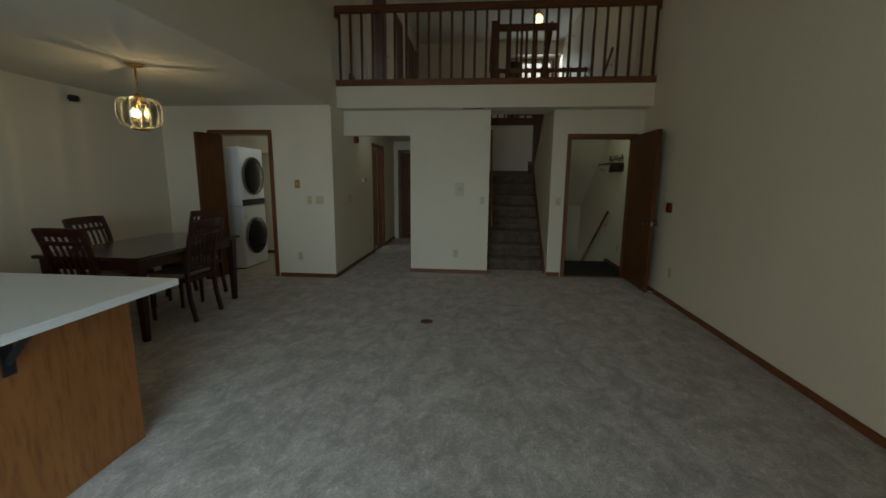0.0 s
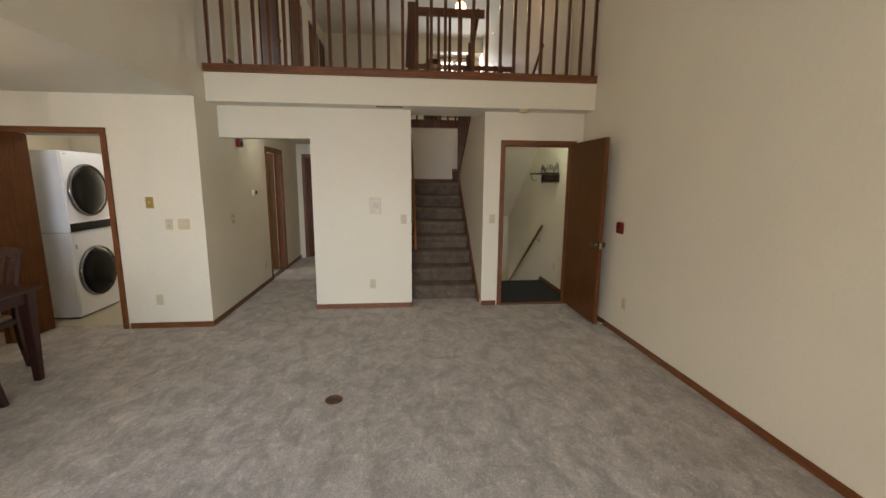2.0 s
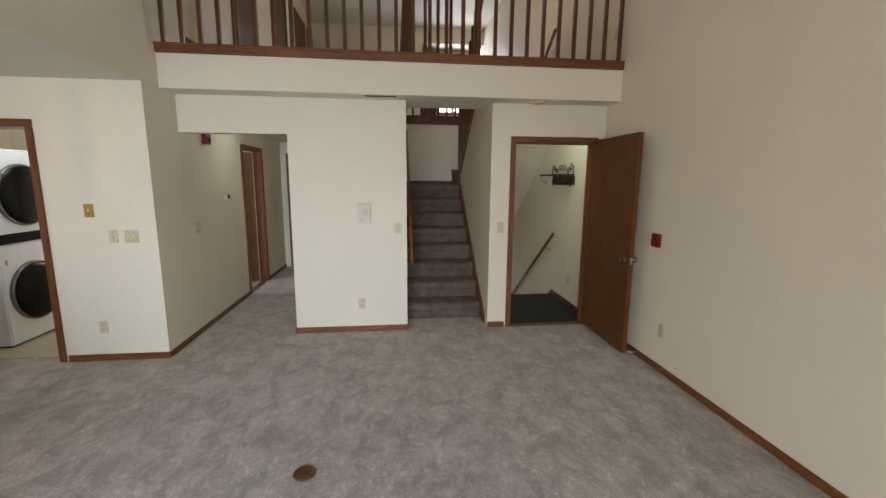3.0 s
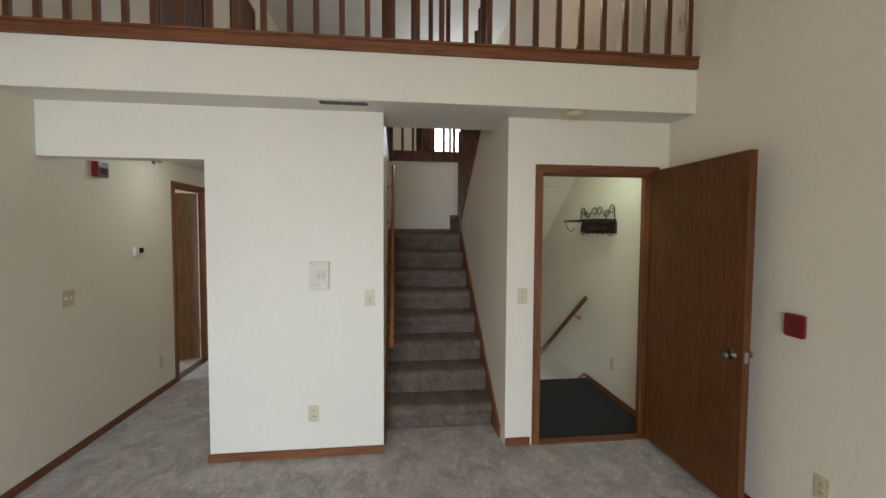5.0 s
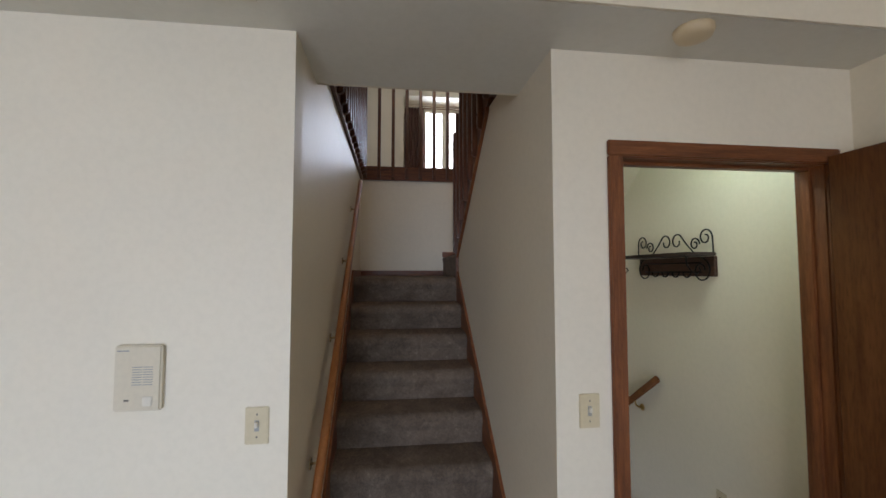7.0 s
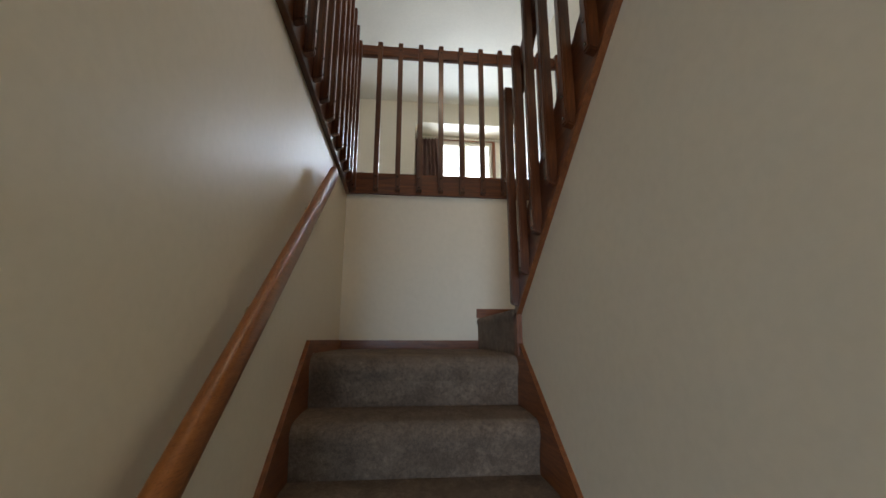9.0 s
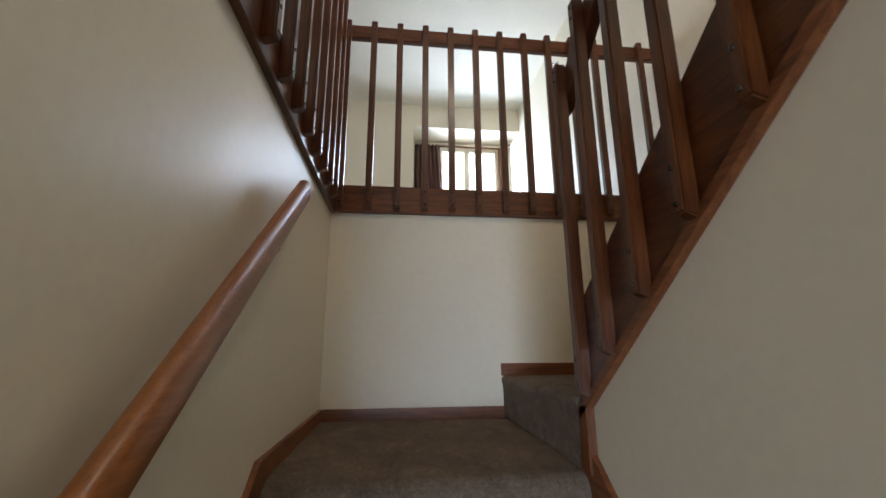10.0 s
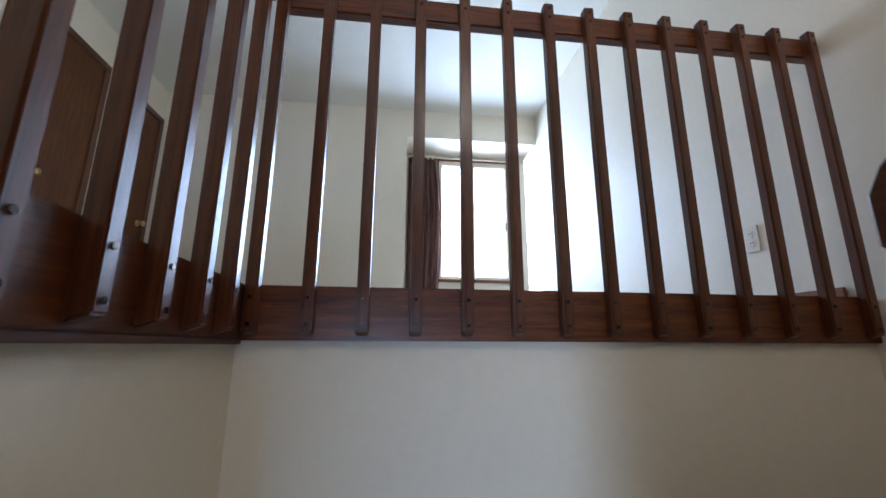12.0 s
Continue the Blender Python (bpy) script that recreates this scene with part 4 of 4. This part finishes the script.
plate("light_switch", WEST(6.86, 1.11), 0.116, 0.115, "ivory light switch plate in the hall", "light switch", "double")
plate("power_outlet", WEST(7.96, 0.315), 0.07, 0.114, "ivory double power outlet in the hall", "outlet", "outlet")
plate("power_outlet", EAST(5.445, 0.36), 0.07, 0.114, "ivory double power outlet on the tall wall", "outlet", "outlet")
plate("power_outlet", EAST(7.39, 0.335), 0.07, 0.114, "ivory double power outlet on the entry landing", "outlet", "outlet")
plate("light_switch", EAST(6.56, 3.10), 0.072, 0.115, "ivory light switch plate at the balcony's end", "light switch", "switch")
plate("power_outlet", pose(XW, 10.03, 3.017, 0, 0, -90), 0.07, 0.114, "white double power outlet on the loft wall", "outlet", "outlet", OFFWHITE)

inter = thing("intercom", (0.377, YM, 1.28), "off-white wall intercom with speaker slots and a button", "intercom")
part("case", bevelled(boxes((0.31, 0.444, YM - 0.022, YM, 1.183, 1.38)), 0.005, 3), CREAM_CASE, inter)
for c in range(2):
    for k in range(8):
        z = 1.315 - k * 0.0075
        part("speaker_slot", boxes((0.362 + c * 0.031, 0.389 + c * 0.031, YM - 0.0228, YM - 0.0221, z - 0.0013, z + 0.0013)), GREY_GRILLE, inter)
part("button", bevelled(boxes((0.394, 0.422, YM - 0.027, YM - 0.022, 1.199, 1.228)), 0.002, 2), OFFWHITE, inter, "square call button")
part("lever", bevelled(boxes((0.342, 0.356, YM - 0.025, YM - 0.022, 1.214, 1.219)), 0.001, 1), NICKEL, inter)
part("label_strip", boxes((0.318, 0.352, YM - 0.0226, YM - 0.022, 1.362, 1.366)), GREY_GRILLE, inter)

al = thing("fire_alarm_pull", (XR, 5.605, 1.12), "red fire alarm pull station on the tall wall", "fire alarm")
part("case", bevelled(boxes((XR - 0.03, XR, 5.553, 5.657, 1.062, 1.178)), 0.006, 2), RED, al)
part("pull_bar", bevelled(boxes((XR - 0.038, XR - 0.03, 5.565, 5.645, 1.10, 1.118)), 0.003, 2), RED, al)
part("label_strip", boxes((XR - 0.0308, XR - 0.03, 5.59, 5.62, 1.125, 1.14)), DARK_SLOT, al)
st = thing("fire_alarm_strobe", (XL, 7.19, 2.04), "red fire alarm sounder high on the hall wall", "fire alarm")
part("case", bevelled(boxes((XL, XL + 0.05, 7.13, 7.25, 1.99, 2.105)), 0.006, 2), RED, st)
part("grille", boxes((XL + 0.05, XL + 0.052, 7.15, 7.23, 2.01, 2.06)), DARK_SLOT, st)
th = thing("thermostat", (XL, 7.65, 1.40), "white wall thermostat with a dark display", "thermostat")
part("case", bevelled(boxes((XL, XL + 0.028, 7.59, 7.71, 1.362, 1.44)), 0.006, 3), OFFWHITE, th)
part("display", boxes((XL + 0.028, XL + 0.029, 7.64, 7.70, 1.385, 1.43)), BLACK_GLASS, th)

sm = thing("smoke_detector", (2.13, 6.48, ZC), "yellowed round smoke detector on the soffit", "smoke detector")
bm = bmesh.new()
lathe(bm, [(0.062, ZC), (0.062, ZC - 0.012), (0.055, ZC - 0.028), (0.03, ZC - 0.034), (0.005, ZC - 0.035)], (2.13, 6.48, 0))
part("body", bm, plain("yellowed_plastic", (0.66, 0.52, 0.32), 0.45), sm)
vent = thing("ceiling_vent", (0.57, 6.44, ZC), "white two-part air register in the soffit", "air vent")
z = ZC - 0.004
part("frame", bevelled(boxes((0.405, 0.735, 6.405, 6.425, z, ZC), (0.405, 0.735, 6.49, 6.51, z, ZC), (0.405, 0.42, 6.425, 6.49, z, ZC), (0.72, 0.735, 6.425, 6.49, z, ZC), (0.565, 0.575, 6.425, 6.49, z, ZC)), 0.001, 1), OFFWHITE, vent)
part("backing", boxes((0.42, 0.72, 6.425, 6.49, ZC - 0.0015, ZC - 0.0005)), DARK_SLOT, vent)
for k in range(6):
    y = 6.431 + k * 0.0107
    bm = bmesh.new()
    prism(bm, [(y, ZC - 0.0018), (y + 0.007, ZC - 0.006), (y + 0.008, ZC - 0.005), (y + 0.001, ZC - 0.001)], "x", 0.42, 0.72)
    part("slat", bm, VENT_SLAT, vent)
fo = thing("floor_outlet_cover", (0.182, 4.441, 0), "round bronze floor outlet cover set in the carpet", "floor outlet")
bm = bmesh.new()
lathe(bm, [(0.062, 0.0), (0.062, 0.006), (0.055, 0.009), (0.03, 0.0095), (0.005, 0.0095)], (0.182, 4.441, 0))
part("ring", bm, plain("bronze", (0.17, 0.085, 0.045), 0.45, 0.7, 0.2, 40), fo)
bm = bmesh.new()
lathe(bm, [(0.035, 0.009), (0.033, 0.0125), (0.004, 0.0125)], (0.182, 4.441, 0))
part("cap", bm, plain("dark_bronze", (0.12, 0.062, 0.035), 0.45, 0.7, 0.2, 40), fo)


def sprinkler(name, p, d, label):
    """A side-wall sprinkler head that points along d."""
    ob = thing(name, p, label, "sprinkler")
    p, d = Vector(p), Vector(d)
    bm = bmesh.new()
    rod(bm, p, p + d * 0.006, 0.032, sides=18)
    part("rose", bm, CHROME, ob)
    bm = bmesh.new()
    rod(bm, p + d * 0.006, p + d * 0.05, 0.011)
    part("body", bm, CHROME, ob)
    bm = bmesh.new()
    rod(bm, p + d * 0.06, p + d * 0.064, 0.02)
    for s in (-1, 1):
        o = d.cross(Vector((0, 0, 1))) * 0.012 * s
        rod(bm, p + d * 0.045 + o, p + d * 0.062 + o * 0.5, 0.003, sides=6)
    part("deflector", bm, CHROME, ob)


sprinkler("sprinkler_head", (XW, 11.2, 4.80), (-1, 0, 0), "chrome side-wall sprinkler head in the loft")
sprinkler("sprinkler_head", (XR, 7.52, 2.27), (-1, 0, 0), "chrome side-wall sprinkler head over the entry")
sprinkler("sprinkler_head", (XL, 7.94, 2.235), (1, 0, 0), "chrome side-wall sprinkler head in the hall")
sen = thing("wall_sensor", (XDL, 4.83, 2.28), "small dark sensor high on the dining wall", "sensor")
part("case", bevelled(boxes((XDL, XDL + 0.07, 4.77, 4.87, 2.245, 2.31)), 0.012, 3), BLACK, sen)
gr = thing("return_grille", (XL, 7.1, 2.95), "dark air grille low on the loft wall", "air vent")
part("frame", bevelled(boxes((XL, XL + 0.01, 6.96, 7.24, 2.82, 3.02)), 0.003, 1), NICKEL, gr)
for k in range(8):
    part("slat", boxes((XL + 0.01, XL + 0.014, 6.98, 7.22, 2.838 + k * 0.022, 2.85 + k * 0.022)), BLACK, gr)

# ---- iron shelf over the entry stairs ----
sh = thing("iron_wall_shelf", (XR, 7.74, 1.70), "scrolled black iron wall shelf with a dark board", "wall shelf")
part("board", bevelled(boxes((XR - 0.20, XR - 0.012, 7.35, 8.12, 1.692, 1.712)), 0.005, 2), plain("dark_shelf_board", (0.03, 0.016, 0.011), 0.4, 0, 0.3, 20), sh)
part("back_board", bevelled(boxes((XR - 0.02, XR, 7.36, 8.06, 1.575, 1.69)), 0.003, 1), wood("shelf_back_wood", (0.05, 0.02, 0.011), (0.11, 0.045, 0.024), "y"), sh)


def spiral(c, r0, r1, a0, turns, n=26):
    """Points of a flat scroll in the wall's plane, from radius r0 in to r1."""
    out = []
    for i in range(n):
        u = i / (n - 1)
        a, r = a0 + turns * 2 * math.pi * u, r0 + (r1 - r0) * u
        out.append((XR - 0.03, c[0] + r * math.cos(a), c[1] + r * math.sin(a)))
    return out


def iron(points, name="scroll"):
    bm = bmesh.new()
    tube(bm, points, 0.0045, 6)
    part(name, bm, IRON, sh)


for y, s in ((7.41, 1), (8.00, -1)):
    iron([(XR - 0.03, y - s * 0.055, 1.712)] + spiral((y, 1.80), 0.052, 0.015, math.pi if s > 0 else 0, -s * 1.25))
    iron(spiral((y + s * 0.085, 1.765), 0.04, 0.012, 0 if s < 0 else math.pi, -s * 1.3))
for s in (-1, 1):
    c = 7.70 + s * 0.052
    iron([(XR - 0.03, 7.70 + s * 0.20, 1.712), (XR - 0.03, 7.70 + s * 0.13, 1.775)] + spiral((c, 1.79), 0.05, 0.022, 0.5 if s > 0 else math.pi - 0.5, s * 0.95))
for y, s in ((7.45, 1), (7.98, -1)):
    iron(spiral((y, 1.61), 0.075, 0.028, math.pi / 2, s * 1.25))
for k in range(4):
    iron(spiral((7.57 + k * 0.10, 1.60), 0.034, 0.03, math.pi, 0.5, 10), "hook")
for z in (1.60, 1.655):
    iron([(XR - 0.03, 7.45, z), (XR - 0.03, 7.98, z)], "bar")
for y in (7.37, 8.08):
    pts = [(XR - 0.19, y, 1.69), (XR - 0.18, y, 1.64), (XR - 0.15, y, 1.60), (XR - 0.12, y, 1.59), (XR - 0.10, y, 1.61), (XR - 0.11, y, 1.63)]
    iron(pts, "bracket")

# handrails on the right wall: down to the entrance, and beside the upper flight
for name, a, b, lb in (("entry_handrail", (XR - 0.06, 7.84, 0.89), (XR - 0.06, 10.0, -0.70), "brown oak handrail down the entry stairs"), ("upper_handrail", (XW - 0.06, 9.0, 2.58), (XW - 0.06, 7.72, 3.52), "brown oak handrail beside the upper flight")):
    ob = thing(name, a, lb, "handrail")
    bm = bmesh.new()
    pa, pb = Vector(a), Vector(b)
    d = (pb - pa).normalized()
    u = Vector((1, 0, 0)).cross(d)
    rings = [[bm.verts.new(p + Vector((1, 0, 0)) * 0.019 * math.cos(t) + u * 0.025 * math.sin(t)) for t in [2 * math.pi * k / 14 for k in range(14)]] for p in (pa, pb)]
    for i in range(14):
        j = (i + 1) % 14
        bm.faces.new((rings[0][i], rings[0][j], rings[1][j], rings[1][i])).smooth = True
    bm.faces.new(rings[0][::-1])
    bm.faces.new(rings[1])
    part("rail", bm, RAIL_Y if "upper" in name else DOOR, ob)
    wx = XR if "entry" in name else XW
    for s in (0.12, 0.85):
        p = pa.lerp(pb, s)
        bm = bmesh.new()
        tube(bm, [p + Vector((0, 0, -0.02)), p + Vector((0.01, 0, -0.06)), p + Vector((0.035, 0, -0.075)), Vector((wx - 0.003, p.y, p.z - 0.075))], 0.006)
        rod(bm, (wx - 0.006, p.y, p.z - 0.075), (wx, p.y, p.z - 0.075), 0.024)
        part("bracket", bm, BRASS, ob, "brass wall bracket")

# ---- laundry stack ----
wd = thing("washer_dryer_tower", (-3.3, 6.82, 0), "white stacked washer and dryer with round black doors", "washing machine")
FX = -2.945
part("body", bevelled(boxes((-3.70, FX, 6.48, 7.165, 0.02, 0.985), (-3.70, FX, 6.48, 7.165, 0.99, 1.885)), 0.014, 3), ENAMEL, wd)
part("control_panel", bevelled(boxes((FX - 0.01, FX + 0.006, 6.50, 7.15, 0.995, 1.09)), 0.004, 1), BLACK_GLASS, wd, "black glass control panel")
part("plinth", boxes((-3.68, FX - 0.03, 6.5, 7.145, 0.0, 0.03)), BLACK, wd)
for z in (1.45, 0.50):
    bm = bmesh.new()
    lathe(bm, [(0.30, 0.0), (0.30, 0.02), (0.295, 0.03), (0.283, 0.034), (0.281, 0.02)], (FX, 6.825, z), "x", 48)
    dr = part("door", bm, DARK_CHROME, wd, "round door with a dark chrome rim")
    bm = bmesh.new()
    lathe(bm, [(0.283, 0.018), (0.28, 0.032), (0.22, 0.046), (0.12, 0.056), (0.005, 0.06)], (FX, 6.825, z), "x", 48)
    part("window", bm, BLACK_GLASS, dr, "black domed glass")
part("drawer", bevelled(boxes((FX - 0.01, FX + 0.004, 6.52, 6.70, 0.875, 0.955)), 0.004, 2), ENAMEL, wd)
part("energy_label", boxes((FX, FX + 0.0015, 6.535, 6.56, 0.80, 0.85)), GREY_GRILLE, wd)
part("badge", boxes((FX, FX + 0.0015, 6.53, 6.575, 1.845, 1.855)), GREY_GRILLE, wd)
ls = thing("laundry_shelf", (-2.6, 7.75, 1.9), "white laundry shelf on the back wall", "shelf")
part("board", bevelled(boxes((-3.6, -1.5, 7.6, 7.9, 1.86, 1.88)), 0.003, 1), OFFWHITE, ls)

# ---- kitchen counter ----
ct = thing("kitchen_peninsula", (-2.2, 1.85, 0), "oak kitchen peninsula with an overhanging white top", "kitchen counter")
part("cabinet", bevelled(boxes((-3.7, -1.13, 1.15, 2.385, 0.0, 0.878)), 0.003, 1), CABINET, ct, "oak-veneered end and back panels")
part("worktop", bevelled(boxes((-3.75, -0.845, 1.05, 2.40, 0.884, 0.92)), 0.006, 2), LAMINATE, ct, "white laminate worktop")
bm = boxes((-1.129, -1.123, 1.78, 1.83, 0.66, 0.879), (-1.123, -0.94, 1.78, 1.83, 0.868, 0.879))
prism(bm, [(-1.123, 0.70), (-0.97, 0.867), (-1.0, 0.867), (-1.123, 0.73)], "y", 1.795, 1.815)
part("bracket", bm, BLACK, ct, "black steel bracket under the overhang")

# ---- dining set ----
TX0, TX1, TY0, TY1 = -3.12, -2.125, 3.57, 5.04
tb = thing("dining_table", ((TX0 + TX1) / 2, (TY0 + TY1) / 2, 0), "espresso-stained rectangular dining table", "table")
part("tabletop", bevelled(boxes((TX0, TX1, TY0, TY1, 0.732, 0.762)), 0.006, 2), wood("espresso_top", (0.03, 0.01, 0.007), (0.07, 0.022, 0.014), "y", 0.22, 0.4), tb)
for a in ((TX0 + 0.1, TX1 - 0.1, TY0 + 0.05, TY0 + 0.075), (TX0 + 0.1, TX1 - 0.1, TY1 - 0.075, TY1 - 0.05), (TX0 + 0.05, TX0 + 0.075, TY0 + 0.1, TY1 - 0.1), (TX1 - 0.075, TX1 - 0.05, TY0 + 0.1, TY1 - 0.1)):
    part("apron", boxes((*a, 0.64, 0.731)), ESPRESSO, tb)
for x, sx in ((TX0 + 0.075, -1), (TX1 - 0.075, 1)):
    for y, sy in ((TY0 + 0.075, -1), (TY1 - 0.075, 1)):
        bm = boxes((x - 0.042, x + 0.042, y - 0.042, y + 0.042, 0, 0.731))
        for v in bm.verts:
            if v.co.z < 0.1:
                v.co.x = x + (v.co.x - x) * 0.6
                v.co.y = y + (v.co.y - y) * 0.6
        part("leg", bevelled(bm, 0.005, 2), ESPRESSO, tb)


def strip(points, w, t, across):
    """A bent flat bar through points, w wide along across and t thick."""
    bm = bmesh.new()
    pts = [Vector(p) for p in points]
    across = Vector(across)
    rings = []
    for i, p in enumerate(pts):
        d = (pts[min(i + 1, len(pts) - 1)] - pts[max(i - 1, 0)]).normalized()
        n = d.cross(across).normalized()
        rings.append([bm.verts.new(p + across * (w / 2 * a) + n * (t / 2 * b)) for a, b in ((-1, -1), (1, -1), (1, 1), (-1, 1))])
    for a, b in zip(rings, rings[1:]):
        for k in range(4):
            j = (k + 1) % 4
            bm.faces.new((a[k], a[j], b[j], b[k]))
    bm.faces.new(rings[0][::-1])
    bm.faces.new(rings[-1])
    return bevelled(bm, 0.004, 1)


def chair(m, label):
    """A slat-back chair, facing +y in its own frame."""
    ob = new("dining_chair")
    tagged(ob, label, "chair", "chairs round the dining table")

    def add(nm, bm, mt, lb=""):
        o = new(nm, mesh_of(nm, bm, mt))
        o.parent = ob
        if lb:
            o["label"] = lb

    back = lambda x: [(x, -0.26, 0.0), (x, -0.215, 0.22), (x, -0.20, 0.44), (x, -0.215, 0.62), (x, -0.265, 0.84), (x, -0.32, 1.0)]
    for x in (-0.2, 0.2):
        add("back_post", strip(back(x), 0.036, 0.04, (1, 0, 0)), ESPRESSO)
        bm = boxes((x - 0.02, x + 0.02, 0.17, 0.21, 0, 0.43))
        for v in bm.verts:
            if v.co.z < 0.1:
                v.co.x = x + (v.co.x - x) * 0.65
                v.co.y = 0.19 + (v.co.y - 0.19) * 0.65
        add("front_leg", bevelled(bm, 0.003, 1), ESPRESSO)
    add("seat_frame", bevelled(boxes((-0.215, 0.215, -0.215, 0.215, 0.40, 0.445)), 0.006, 2), ESPRESSO)
    add("seat", bevelled(boxes((-0.21, 0.21, -0.18, 0.225, 0.446, 0.485)), 0.016, 3), SEAT, "tan upholstered seat pad")
    add("crest_rail", strip([(-0.218, -0.313, 0.975), (-0.1, -0.332, 0.98), (0.1, -0.332, 0.98), (0.218, -0.313, 0.975)], 0.075, 0.024, (0, -0.28, 0.96)), ESPRESSO)
    add("mid_rail", strip([(-0.2, -0.297, 0.885), (-0.1, -0.312, 0.885), (0.1, -0.312, 0.885), (0.2, -0.297, 0.885)], 0.035, 0.02, (0, -0.28, 0.96)), ESPRESSO)
    add("lower_rail", strip([(-0.2, -0.21, 0.56), (0.2, -0.21, 0.56)], 0.045, 0.02, (0, -0.1, 0.99)), ESPRESSO)
    for k in range(6):
        x = -0.15 + k * 0.06
        add("slat", strip([(x, -0.208, 0.56), (x, -0.232, 0.68), (x, -0.272, 0.82), (x, -0.322, 0.96)], 0.03, 0.012, (1, 0, 0)), ESPRESSO)
    ob.matrix_basis = m
    return ob


LBL = "espresso slat-back dining chair with a tan seat"
c0 = chair(pose(-2.36, 4.355, 0, 0, 0, 90), LBL)
copy_thing(c0, pose(-2.69, 4.985, 0, 0, 0, 180))
copy_thing(c0, pose(-2.73, 3.80, 0, 0, 0, 0))
copy_thing(c0, pose(-3.06, 4.34, 0, 0, 0, -90))
